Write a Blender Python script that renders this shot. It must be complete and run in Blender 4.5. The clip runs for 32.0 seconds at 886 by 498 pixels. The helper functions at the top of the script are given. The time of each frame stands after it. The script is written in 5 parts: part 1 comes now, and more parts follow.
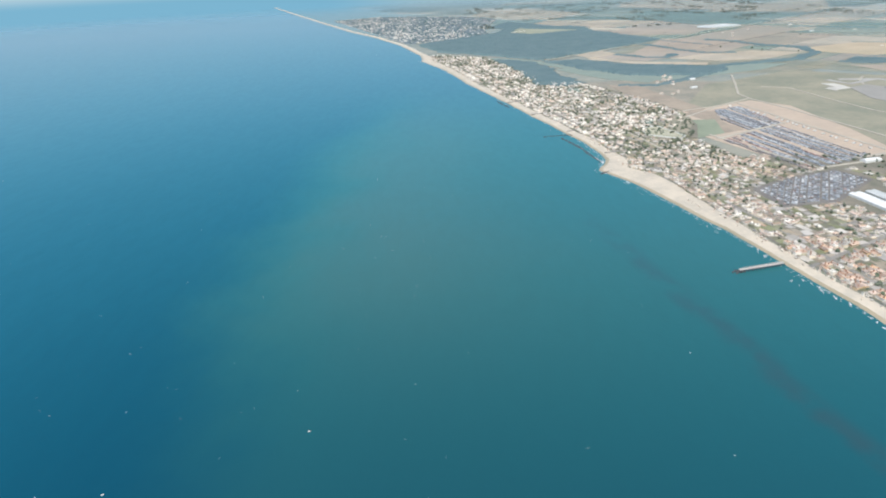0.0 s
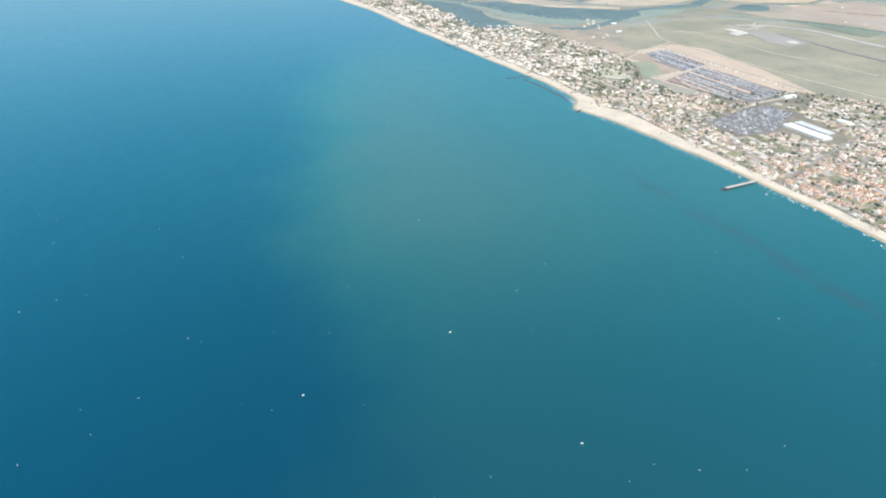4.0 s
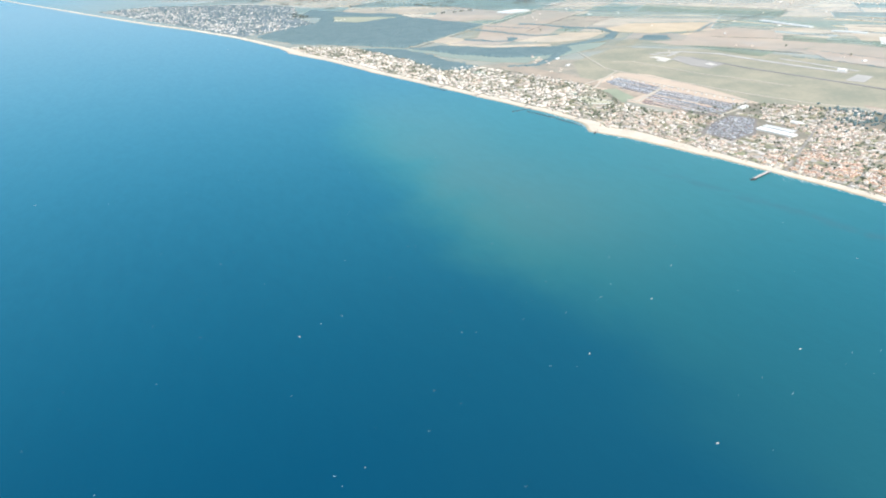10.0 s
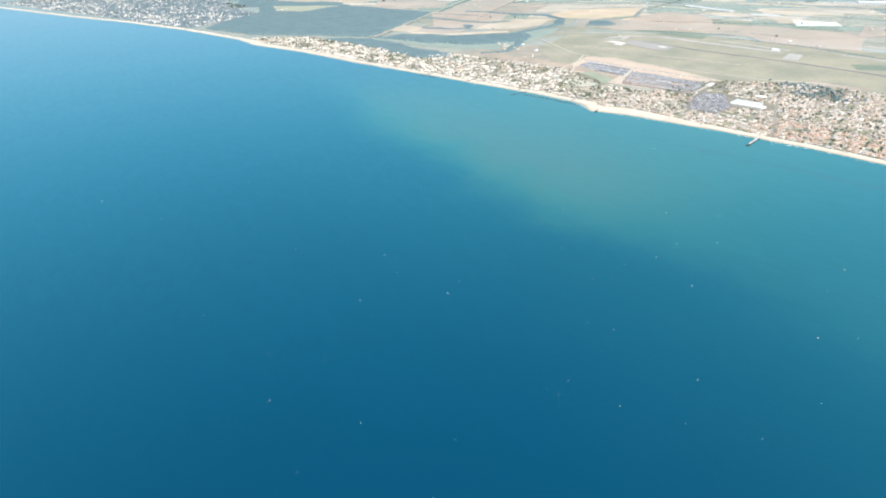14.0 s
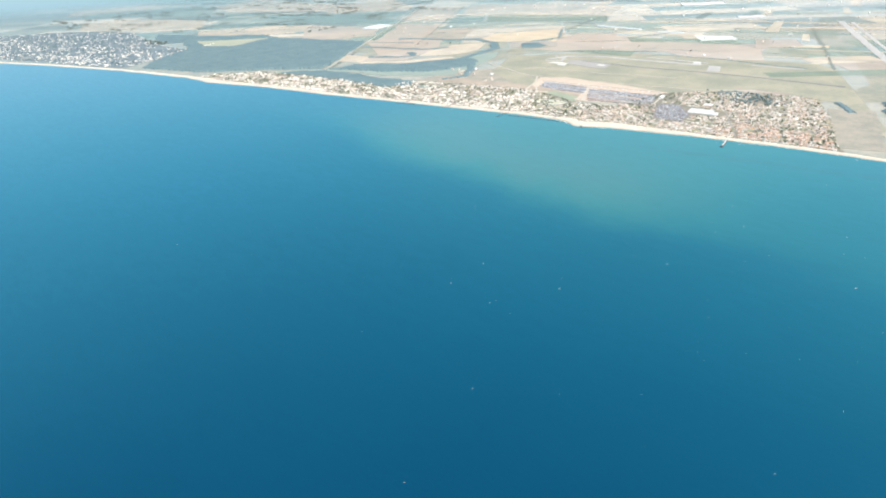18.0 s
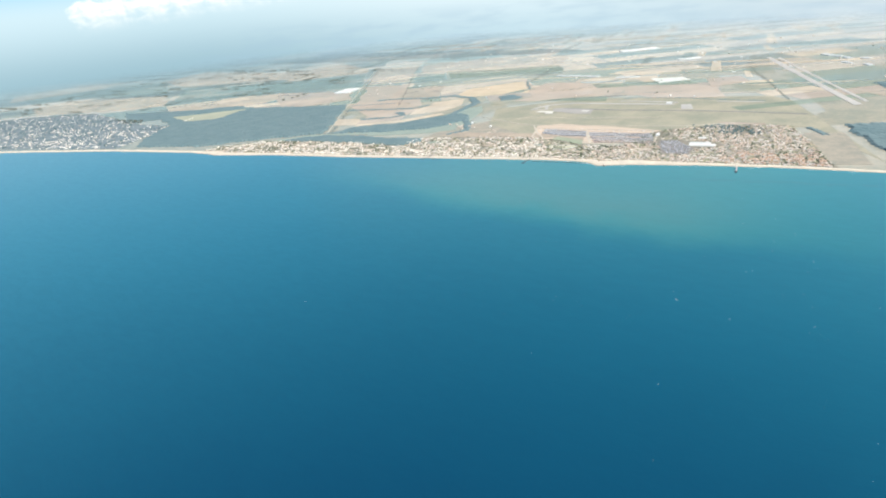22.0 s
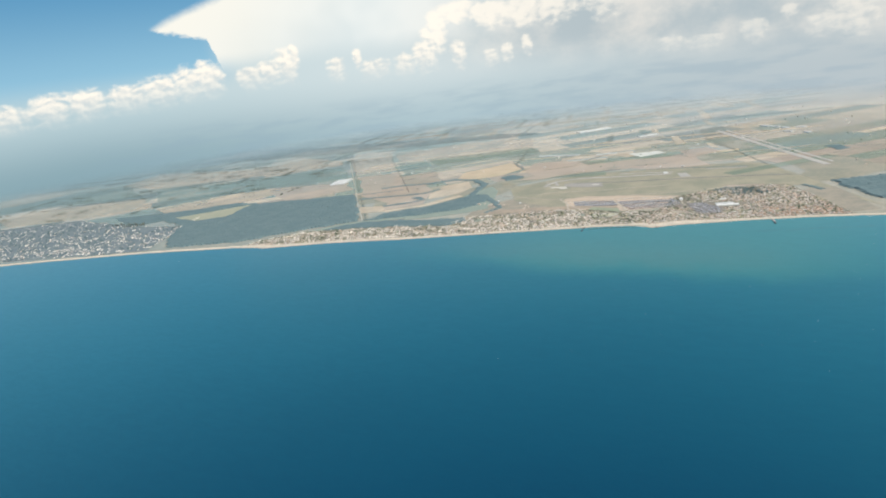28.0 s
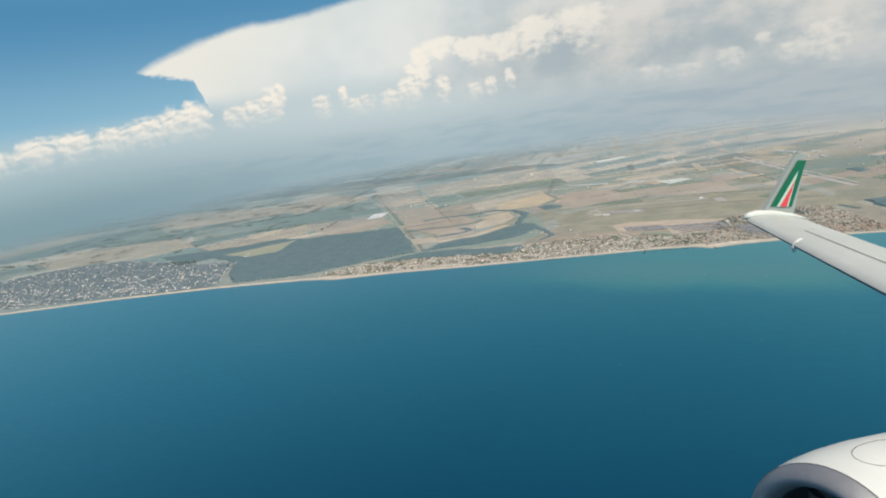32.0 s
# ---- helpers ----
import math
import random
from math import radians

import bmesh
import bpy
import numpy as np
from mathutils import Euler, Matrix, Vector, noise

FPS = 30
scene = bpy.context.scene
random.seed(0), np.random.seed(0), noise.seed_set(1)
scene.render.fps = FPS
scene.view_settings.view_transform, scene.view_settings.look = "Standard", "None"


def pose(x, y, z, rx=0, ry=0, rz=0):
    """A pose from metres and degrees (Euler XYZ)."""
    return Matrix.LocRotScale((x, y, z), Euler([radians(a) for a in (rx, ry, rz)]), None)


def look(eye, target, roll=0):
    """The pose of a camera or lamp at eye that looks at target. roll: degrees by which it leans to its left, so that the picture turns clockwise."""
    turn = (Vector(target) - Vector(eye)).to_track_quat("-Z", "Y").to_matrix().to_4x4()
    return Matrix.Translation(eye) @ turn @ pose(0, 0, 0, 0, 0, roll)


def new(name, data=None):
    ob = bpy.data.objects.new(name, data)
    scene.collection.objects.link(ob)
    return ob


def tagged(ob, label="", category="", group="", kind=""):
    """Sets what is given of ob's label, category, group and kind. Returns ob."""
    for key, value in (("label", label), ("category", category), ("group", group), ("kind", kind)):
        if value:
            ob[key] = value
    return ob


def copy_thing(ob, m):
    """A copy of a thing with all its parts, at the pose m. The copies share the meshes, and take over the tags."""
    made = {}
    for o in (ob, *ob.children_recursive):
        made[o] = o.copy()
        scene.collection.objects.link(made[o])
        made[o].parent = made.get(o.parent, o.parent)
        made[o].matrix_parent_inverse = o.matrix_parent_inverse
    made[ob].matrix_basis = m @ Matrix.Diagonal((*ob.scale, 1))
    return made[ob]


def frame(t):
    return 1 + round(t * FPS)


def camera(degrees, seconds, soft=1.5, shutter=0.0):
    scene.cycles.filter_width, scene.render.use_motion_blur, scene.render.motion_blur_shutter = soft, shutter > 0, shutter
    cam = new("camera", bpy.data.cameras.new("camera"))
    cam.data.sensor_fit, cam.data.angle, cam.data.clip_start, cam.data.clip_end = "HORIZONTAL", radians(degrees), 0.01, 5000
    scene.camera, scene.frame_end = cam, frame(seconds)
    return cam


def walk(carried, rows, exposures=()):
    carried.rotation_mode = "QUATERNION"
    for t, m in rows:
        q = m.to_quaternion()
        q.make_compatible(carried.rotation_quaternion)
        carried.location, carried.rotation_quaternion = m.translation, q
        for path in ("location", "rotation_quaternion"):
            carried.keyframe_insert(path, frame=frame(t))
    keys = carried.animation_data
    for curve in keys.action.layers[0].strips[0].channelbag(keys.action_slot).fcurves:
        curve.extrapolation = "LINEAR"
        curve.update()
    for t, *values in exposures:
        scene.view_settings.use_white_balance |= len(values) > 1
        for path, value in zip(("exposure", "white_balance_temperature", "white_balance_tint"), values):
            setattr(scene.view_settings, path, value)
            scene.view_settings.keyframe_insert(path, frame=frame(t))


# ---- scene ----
cam = camera(73.0, 32.0, soft=2.0)
# seconds, place (x, y, z), turn (rx, ry, rz)
ROWS = [
    (0.0, 0.0, -0.0, 120.43, 65.91, 2.77, 0.05),
    (0.5, -9.74, -3.5, 121.66, 64.45, 2.46, -1.07),
    (1.0, -19.5, -6.97, 122.9, 63.2, 1.88, -2.25),
    (1.5, -29.3, -10.41, 124.16, 62.24, 1.33, -3.85),
    (2.0, -39.18, -13.79, 125.41, 61.32, 0.83, -5.06),
    (2.5, -49.16, -17.06, 126.67, 60.91, 0.46, -6.83),
    (3.0, -59.3, -20.15, 127.93, 60.29, 0.39, -7.48),
    (3.5, -69.61, -22.99, 129.21, 60.27, 0.22, -9.36),
    (5.5, -114.05, -32.19, 134.8, 60.96, 1.6, -14.2),
    (6.0, -125.94, -34.18, 136.41, 61.33, 2.02, -15.34),
    (6.5, -137.98, -35.95, 138.1, 61.73, 2.23, -16.37),
    (7.0, -150.19, -37.46, 139.88, 62.29, 2.29, -17.72),
    (7.5, -162.56, -38.68, 141.7, 62.49, 2.64, -18.6),
    (8.0, -175.11, -39.62, 143.51, 63.06, 2.41, -20.53),
    (8.5, -187.84, -40.36, 145.21, 63.41, 2.36, -21.45),
    (9.0, -200.77, -40.94, 146.71, 63.46, 2.44, -22.29),
    (9.5, -213.89, -41.4, 148.0, 63.38, 2.23, -22.98),
    (10.0, -227.19, -41.67, 149.15, 63.47, 2.07, -23.75),
    (10.5, -240.66, -41.69, 150.32, 63.96, 2.08, -24.77),
    (11.0, -254.28, -41.44, 151.6, 64.03, 1.97, -26.14),
    (11.5, -268.05, -40.9, 153.08, 63.79, 1.96, -27.27),
    (12.0, -281.95, -40.1, 154.78, 63.31, 1.96, -27.87),
    (12.5, -295.98, -39.05, 156.65, 62.97, 1.68, -29.31),
    (13.0, -310.14, -37.78, 158.68, 62.28, 1.52, -30.24),
    (13.5, -324.43, -36.29, 160.83, 61.92, 1.89, -30.97),
    (14.0, -338.84, -34.48, 163.1, 61.95, 1.78, -32.52),
    (14.5, -353.34, -32.23, 165.48, 61.63, 1.93, -33.16),
    (16.5, -413.92, -17.13, 176.53, 61.63, 2.96, -37.46),
    (17.0, -429.35, -11.66, 179.65, 62.46, 2.38, -40.57),
    (17.5, -444.75, -5.71, 182.82, 62.86, 2.47, -42.09),
    (18.0, -460.17, 0.57, 186.0, 63.32, 2.74, -43.35),
    (18.5, -475.67, 7.09, 189.12, 63.61, 2.98, -44.35),
    (19.0, -491.29, 13.78, 192.16, 64.12, 3.16, -45.46),
    (19.5, -507.03, 20.67, 195.11, 64.75, 3.42, -46.77),
    (20.0, -522.84, 27.85, 198.0, 65.3, 4.01, -47.54),
    (20.5, -538.69, 35.4, 200.85, 65.99, 4.25, -48.74),
    (21.0, -554.54, 43.38, 203.69, 66.65, 4.71, -49.87),
    (21.5, -570.38, 51.82, 206.5, 67.02, 5.18, -50.21),
    (22.0, -586.19, 60.7, 209.28, 67.58, 5.7, -51.05),
    (22.5, -601.96, 70.03, 212.05, 68.16, 6.06, -51.8),
    (23.0, -617.68, 79.78, 214.79, 68.8, 6.36, -52.76),
    (23.5, -633.35, 89.93, 217.52, 69.4, 6.75, -53.42),
    (24.0, -648.93, 100.46, 220.25, 70.02, 7.13, -54.13),
    (24.5, -664.42, 111.34, 223.0, 70.51, 7.6, -54.26),
    (25.0, -679.78, 122.55, 225.79, 71.19, 7.91, -54.76),
    (25.5, -695.01, 134.05, 228.62, 71.81, 8.08, -55.54),
    (27.5, -755.6, 182.15, 240.41, 74.1, 8.07, -59.19),
    (28.0, -770.83, 193.57, 243.43, 74.5, 8.05, -59.53),
    (28.5, -786.2, 204.66, 246.49, 74.91, 8.25, -60.03),
    (29.0, -801.72, 215.39, 249.66, 75.29, 8.6, -60.22),
    (29.5, -817.38, 225.79, 252.98, 75.63, 8.75, -60.38),
    (30.0, -833.11, 235.89, 256.53, 76.08, 9.07, -60.7),
    (30.5, -848.88, 245.77, 260.35, 76.57, 9.14, -61.19),
    (31.0, -864.68, 255.45, 264.46, 76.83, 9.41, -61.1),
    (31.5, -880.5, 264.94, 268.87, 77.02, 9.51, -61.25),
    (32.0, -896.35, 274.23, 273.57, 77.34, 9.54, -60.88),
]
EXPOSURES = ((0.0, 0.44, 6500, 10), (1.0, 0.56, 6500, 10), (3.5, 0.70, 6500, 10), (9.0, 0.90, 6550, 10), (14.0, 0.95, 6600, 10), (19.0, 1.0, 6750, 10), (23.0, 0.70, 6900, 10), (28.0, 0.32, 7000, 10), (32.0, 0.10, 7000, 10))
walk(cam, [(t, pose(x, y, z, rx, ry, rz)) for t, x, y, z, rx, ry, rz in ROWS], exposures=EXPOSURES)

# ---- light: high summer sun from behind the shore-facing views, hazy sky with a cloud bank ----
SUN_AZ, SUN_EL = 195.0, 52.0
sun = new("sun", bpy.data.lights.new("sun", "SUN"))
sun.data.energy, sun.data.angle, sun.data.color = 3.6, radians(0.6), (1.0, 0.95, 0.86)
sun_dir = Vector((math.sin(radians(SUN_AZ)) * math.cos(radians(SUN_EL)), math.cos(radians(SUN_AZ)) * math.cos(radians(SUN_EL)), math.sin(radians(SUN_EL))))
sun.matrix_world = look(sun_dir * 900, (0, 0, 0))


class Nodes:
    """Short-hand for building node trees."""

    def __init__(self, tree):
        self.tree = tree

    def add(self, kind, inputs=None, **settings):
        n = self.tree.nodes.new(kind)
        for key, value in settings.items():
            if key == "operation":
                n.operation = value
            elif key == "data_type":
                n.data_type = value
            elif key == "blend_type":
                n.blend_type = value
            elif key == "feature":
                n.feature = value
            elif key == "distance":
                n.distance = value
            elif key == "sky_type":
                n.sky_type = value
        for key, value in (inputs or {}).items():
            if isinstance(value, bpy.types.NodeSocket):
                self.tree.links.new(value, n.inputs[key])
            else:
                n.inputs[key].default_value = value
        return n

    def math(self, op, a, b=0.0, c=0.0):
        return self.add("ShaderNodeMath", {0: a, 1: b, 2: c}, operation=op).outputs[0]

    def noise(self, vec, scale, detail=4.0, rough=0.55, distortion=0.0):
        return self.add("ShaderNodeTexNoise", {"Vector": vec, "Scale": scale, "Detail": detail, "Roughness": rough, "Distortion": distortion}).outputs[0]

    def step(self, v, lo, hi):
        n = self.add("ShaderNodeMapRange", {0: v, 1: lo, 2: hi, 3: 0.0, 4: 1.0})
        n.interpolation_type = "SMOOTHSTEP"
        return n.outputs[0]

    def mix(self, fac, a, b):
        n = self.add("ShaderNodeMix", data_type="RGBA")
        for i, v in ((0, fac), (6, a), (7, b)):
            if isinstance(v, bpy.types.NodeSocket):
                self.tree.links.new(v, n.inputs[i])
            elif i == 0:
                n.inputs[0].default_value = v
            else:
                n.inputs[i].default_value = (*v, 1.0)
        return n.outputs[2]


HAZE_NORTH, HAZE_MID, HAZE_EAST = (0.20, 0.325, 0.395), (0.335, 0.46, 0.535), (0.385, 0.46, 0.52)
world = bpy.data.worlds.new("sky")
scene.world = world
world.use_nodes = True
wt = Nodes(world.node_tree)
world.node_tree.nodes.clear()
sky = wt.add("ShaderNodeTexSky", sky_type="NISHITA")
sky.sun_disc, sky.sun_elevation, sky.sun_rotation = False, radians(SUN_EL), radians(SUN_AZ)
sky.air_density, sky.dust_density, sky.altitude = 1.2, 2.0, 500
way = wt.add("ShaderNodeTexCoord").outputs["Generated"]
xyz = wt.add("ShaderNodeSeparateXYZ", {0: way})
elev = wt.math("MULTIPLY", wt.math("ARCSINE", xyz.outputs[2]), 57.29578)
azim = wt.math("MULTIPLY", wt.math("ARCTAN2", xyz.outputs[0], xyz.outputs[1]), 57.29578)
flat = wt.add("ShaderNodeCombineXYZ", {0: azim, 1: elev, 2: 0.0}).outputs[0]
squash = wt.add("ShaderNodeCombineXYZ", {0: azim, 1: wt.math("MULTIPLY", elev, 1.5), 2: 0.0}).outputs[0]
n_big = wt.noise(squash, 0.16, 5.0, 0.6)
n_puff = wt.noise(squash, 1.05, 5.0, 0.52, 0.3)
n_soft = wt.noise(flat, 0.09, 3.0, 0.5)
# heaped clouds: towers and puffs at their bearings and heights (degrees), crisp above, lost in haze below
HEAPS = ((23.5, 2.2, 2.6, 0.8), (27.0, 2.6, 1.7, 0.9), (29.5, 2.7, 1.7, 1.0), (32.6, 2.6, 1.9, 0.9), (35.3, 3.0, 1.7, 1.0), (37.5, 3.3, 1.8, 1.2), (39.1, 3.7, 1.3, 1.2), (42.6, 3.0, 1.3, 0.7),
         (44.3, 3.3, 1.3, 0.9), (45.8, 3.9, 1.1, 1.1), (46.6, 4.6, 0.5, 0.6), (50.1, 2.9, 0.9, 0.7), (52.1, 3.7, 0.45, 0.4), (53.6, 2.3, 1.5, 0.7), (56.4, 2.5, 1.1, 0.7), (57.9, 3.1, 0.9, 0.8),
         (58.8, 4.2, 0.9, 0.9), (59.6, 5.4, 1.0, 0.9), (61.3, 2.9, 0.8, 0.7), (61.4, 6.4, 1.9, 0.45), (64.5, 5.9, 2.3, 0.5), (67.4, 5.7, 1.7, 0.6), (70.4, 6.4, 2.5, 0.8), (74.2, 6.5, 2.6, 0.8), (64.2, 1.9, 0.8, 0.5), (65.7, 2.3, 0.6, 0.5),
         (67.5, 2.7, 0.5, 0.5), (79.6, 0.9, 1.2, 0.35), (82.0, 0.6, 1.8, 0.3), (85.9, 1.1, 1.2, 0.4), (88.4, 1.9, 0.7, 0.25), (92.6, 1.5, 1.8, 0.8), (91.0, 0.7, 1.8, 0.4))
heap_field = wt.math("ADD", 0.0, -3.0)
for ba, be, ra, re in HEAPS:
    da, up = wt.math("DIVIDE", wt.math("SUBTRACT", azim, ba), ra), wt.math("DIVIDE", wt.math("SUBTRACT", elev, be), re)
    de = wt.math("MAXIMUM", up, wt.math("MULTIPLY", up, -0.27))
    heap_field = wt.math("MAXIMUM", heap_field, wt.math("SUBTRACT", 1.0, wt.math("ADD", wt.math("MULTIPLY", da, da), wt.math("MULTIPLY", de, de))))
heap_rough = wt.math("ADD", wt.math("ADD", heap_field, wt.math("MULTIPLY", wt.math("SUBTRACT", n_puff, 0.52), 2.4)), wt.math("MULTIPLY", wt.math("SUBTRACT", n_big, 0.5), 1.2))
cloud_base = wt.math("MINIMUM", wt.math("ADD", 2.3, wt.math("MULTIPLY", wt.math("SUBTRACT", azim, 25.0), 0.05)), wt.math("ADD", 3.2, wt.math("MULTIPLY", wt.math("SUBTRACT", azim, 46.0), -0.075)))
over_base = wt.math("SUBTRACT", elev, cloud_base)
heaps = wt.math("MULTIPLY", wt.math("MULTIPLY", wt.step(heap_rough, -0.3, 0.95), wt.step(over_base, -2.1, 0.8)), wt.math("SUBTRACT", 0.97, wt.math("ADD", wt.math("MULTIPLY", wt.step(azim, 50.0, 70.0), 0.28), wt.math("MULTIPLY", wt.step(azim, 70.0, 82.0), 0.30))))
n_lit = wt.noise(wt.add("ShaderNodeCombineXYZ", {0: wt.math("ADD", azim, 0.22), 1: wt.math("ADD", wt.math("MULTIPLY", elev, 1.5), 0.4), 2: 0.0}).outputs[0], 1.05, 5.0, 0.52, 0.3)
shade = wt.math("ADD", wt.math("ADD", wt.math("MULTIPLY", wt.math("SUBTRACT", n_puff, n_lit), 2.2), 0.45), wt.math("MULTIPLY", over_base, 0.2))
# the wide anvil above: its tip points north, its underside falls back to the heaps
out = wt.math("SUBTRACT", azim, 35.0)
anvil_top = wt.math("ADD", wt.math("ADD", 7.35, wt.math("MULTIPLY", out, 0.09)), wt.math("MULTIPLY", wt.math("SUBTRACT", 1.0, wt.math("EXPONENT", wt.math("MULTIPLY", wt.math("MAXIMUM", out, 0.0), -0.25))), 2.3))
anvil_low = wt.math("SUBTRACT", wt.math("SUBTRACT", 7.45, wt.math("MULTIPLY", out, 0.27)), wt.math("MULTIPLY", wt.math("MAXIMUM", wt.math("SUBTRACT", azim, 39.7), 0.0), 3.0))
anvil = wt.math("MULTIPLY", wt.step(wt.math("SUBTRACT", wt.math("ADD", anvil_top, wt.math("MULTIPLY", wt.math("SUBTRACT", n_big, 0.5), 1.3)), elev), 0.0, 0.8),
                wt.step(wt.math("ADD", wt.math("SUBTRACT", elev, anvil_low), wt.math("MULTIPLY", wt.math("SUBTRACT", n_puff, 0.5), 0.8)), -0.05, 0.35))
anvil = wt.math("MULTIPLY", wt.math("MULTIPLY", anvil, wt.step(azim, 34.4, 35.6)), wt.step(elev, 3.0, 5.2))
veil = wt.step(wt.math("ADD", azim, wt.math("ADD", wt.math("MULTIPLY", elev, -1.2), wt.math("MULTIPLY", n_soft, 14.0))), 34.0, 54.0)
anvil_tone = wt.mix(veil, (0.75, 0.765, 0.74), wt.mix(wt.step(n_soft, 0.35, 0.65), (0.52, 0.62, 0.68), (0.68, 0.74, 0.77)))
blue = wt.mix(wt.step(elev, 1.0, 13.0), (0.25, 0.48, 0.65), (0.07, 0.245, 0.455))
south = wt.step(azim, 26.0, 62.0)
east = wt.step(azim, 55.0, 95.0)
haze_low = wt.mix(east, wt.mix(south, HAZE_NORTH, HAZE_MID), HAZE_EAST)
haze_high = wt.mix(east, wt.mix(south, (0.39, 0.525, 0.60), (0.52, 0.615, 0.67)), (0.42, 0.495, 0.55))
hills = wt.noise(wt.add("ShaderNodeCombineXYZ", {0: wt.math("MULTIPLY", azim, 0.16), 1: wt.math("MULTIPLY", elev, 0.9), 2: 4.0}).outputs[0], 1.0, 4.0, 0.55)
hills = wt.math("MULTIPLY", wt.step(hills, 0.42, 0.62), wt.math("MULTIPLY", wt.step(elev, 0.2, -1.6), wt.step(azim, 20.0, 40.0)))
haze = wt.mix(wt.math("MULTIPLY", hills, 0.3), wt.mix(wt.step(elev, -3.5, 2.5), haze_low, haze_high), (0.23, 0.345, 0.45))
low = wt.mix(wt.math("MULTIPLY", wt.step(elev, 1.6, 4.8), wt.math("MAXIMUM", wt.step(azim, 42.5, 39.0), wt.step(elev, 6.0, 8.5))), haze, blue)
c = wt.mix(anvil, low, anvil_tone)
c = wt.mix(wt.math("MULTIPLY", wt.step(azim, 52.0, 74.0), wt.step(elev, 16.0, 4.0)), c, wt.mix(wt.step(wt.math("ADD", wt.math("MULTIPLY", n_soft, 0.45), wt.math("MULTIPLY", n_big, 0.55)), 0.40, 0.64), (0.36, 0.44, 0.50), (0.62, 0.63, 0.63)))
c = wt.mix(wt.step(wt.math("SUBTRACT", over_base, 0.2), 1.4, -2.6), c, haze)
# the sea goes on to the true horizon in the north-west
c = wt.mix(wt.math("MULTIPLY", wt.step(elev, 0.5, -0.6), wt.step(azim, 0.0, -11.0)), c, (0.15, 0.34, 0.47))
c = wt.mix(heaps, c, wt.mix(wt.step(shade, -0.1, 0.9), (0.56, 0.61, 0.64), (0.84, 0.815, 0.765)))
high = wt.step(elev, 12.0, 30.0)
lit = wt.add("ShaderNodeBackground", {"Color": c, "Strength": 1.0})
dome = wt.add("ShaderNodeBackground", {"Color": sky.outputs[0], "Strength": 0.12})
both = wt.add("ShaderNodeMixShader", {0: high, 1: lit.outputs[0], 2: dome.outputs[0]})
wt.tree.links.new(both.outputs[0], wt.add("ShaderNodeOutputWorld").inputs[0])


# ---- materials ----
def surface(name, base, other=None, scale=0.05, fine=1.2, rough=0.85, metal=0.0, bump=0.0, islands=0.0, objects=0.0, spec=0.3, drift=1.0, fade=0.0):
    """A surface whose colour drifts between two tones at two scales; islands / objects: how far the value varies from piece to piece; fade: thins out into the haze with distance from the flight."""
    m = bpy.data.materials.new(name)
    m.use_nodes = True
    k = Nodes(m.node_tree)
    b = m.node_tree.nodes["Principled BSDF"]
    pos = k.add("ShaderNodeNewGeometry").outputs["Position"]
    big = k.noise(pos, scale, 5.0, 0.6)
    small = k.noise(pos, fine, 3.0, 0.6)
    other = tuple(max(0.0, b + (o - b) * drift) for b, o in zip(base, other)) if other else tuple(v * 0.72 for v in base)
    col = k.mix(k.step(k.math("ADD", k.math("MULTIPLY", big, 0.7), k.math("MULTIPLY", small, 0.3)), 0.36, 0.64), base, other)
    for amount, source in ((islands, ("ShaderNodeNewGeometry", "Random Per Island")), (objects, ("ShaderNodeObjectInfo", "Random"))):
        if amount:
            r = k.add(source[0]).outputs[source[1]]
            val = k.math("ADD", 1.0 - amount, k.math("MULTIPLY", r, 2.0 * amount))
            hsv = k.add("ShaderNodeHueSaturation", {"Color": col, "Value": val, "Saturation": k.math("ADD", 0.75, k.math("MULTIPLY", k.math("FRACT", k.math("MULTIPLY", r, 7.31)), 0.5))})
            col = hsv.outputs[0]
    m.node_tree.links.new(col, b.inputs["Base Color"])
    b.inputs["Roughness"].default_value, b.inputs["Metallic"].default_value = rough, metal
    b.inputs["Specular IOR Level"].default_value = spec
    if bump:
        bn = k.add("ShaderNodeBump", {"Strength": bump, "Distance": 0.3, "Height": small})
        m.node_tree.links.new(bn.outputs[0], b.inputs["Normal"])
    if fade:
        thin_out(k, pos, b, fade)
    return m


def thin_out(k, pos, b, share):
    """Imitates air haze: distant ground turns transparent over the haze-coloured backdrop; fields lie on the ground
    sheet, so each layer takes its share of the whole.
    """
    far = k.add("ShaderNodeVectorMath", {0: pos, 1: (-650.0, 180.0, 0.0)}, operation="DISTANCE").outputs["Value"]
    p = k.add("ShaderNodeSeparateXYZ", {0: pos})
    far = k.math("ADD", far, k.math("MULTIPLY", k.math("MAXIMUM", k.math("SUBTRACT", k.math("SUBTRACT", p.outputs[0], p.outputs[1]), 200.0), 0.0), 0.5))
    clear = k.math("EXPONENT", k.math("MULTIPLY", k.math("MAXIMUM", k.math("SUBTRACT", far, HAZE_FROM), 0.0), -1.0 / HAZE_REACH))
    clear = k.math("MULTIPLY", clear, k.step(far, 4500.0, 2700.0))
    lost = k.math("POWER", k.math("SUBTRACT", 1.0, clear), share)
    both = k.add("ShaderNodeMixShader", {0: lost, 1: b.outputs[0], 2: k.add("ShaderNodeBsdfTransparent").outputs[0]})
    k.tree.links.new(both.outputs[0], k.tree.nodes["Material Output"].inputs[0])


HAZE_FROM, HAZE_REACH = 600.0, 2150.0


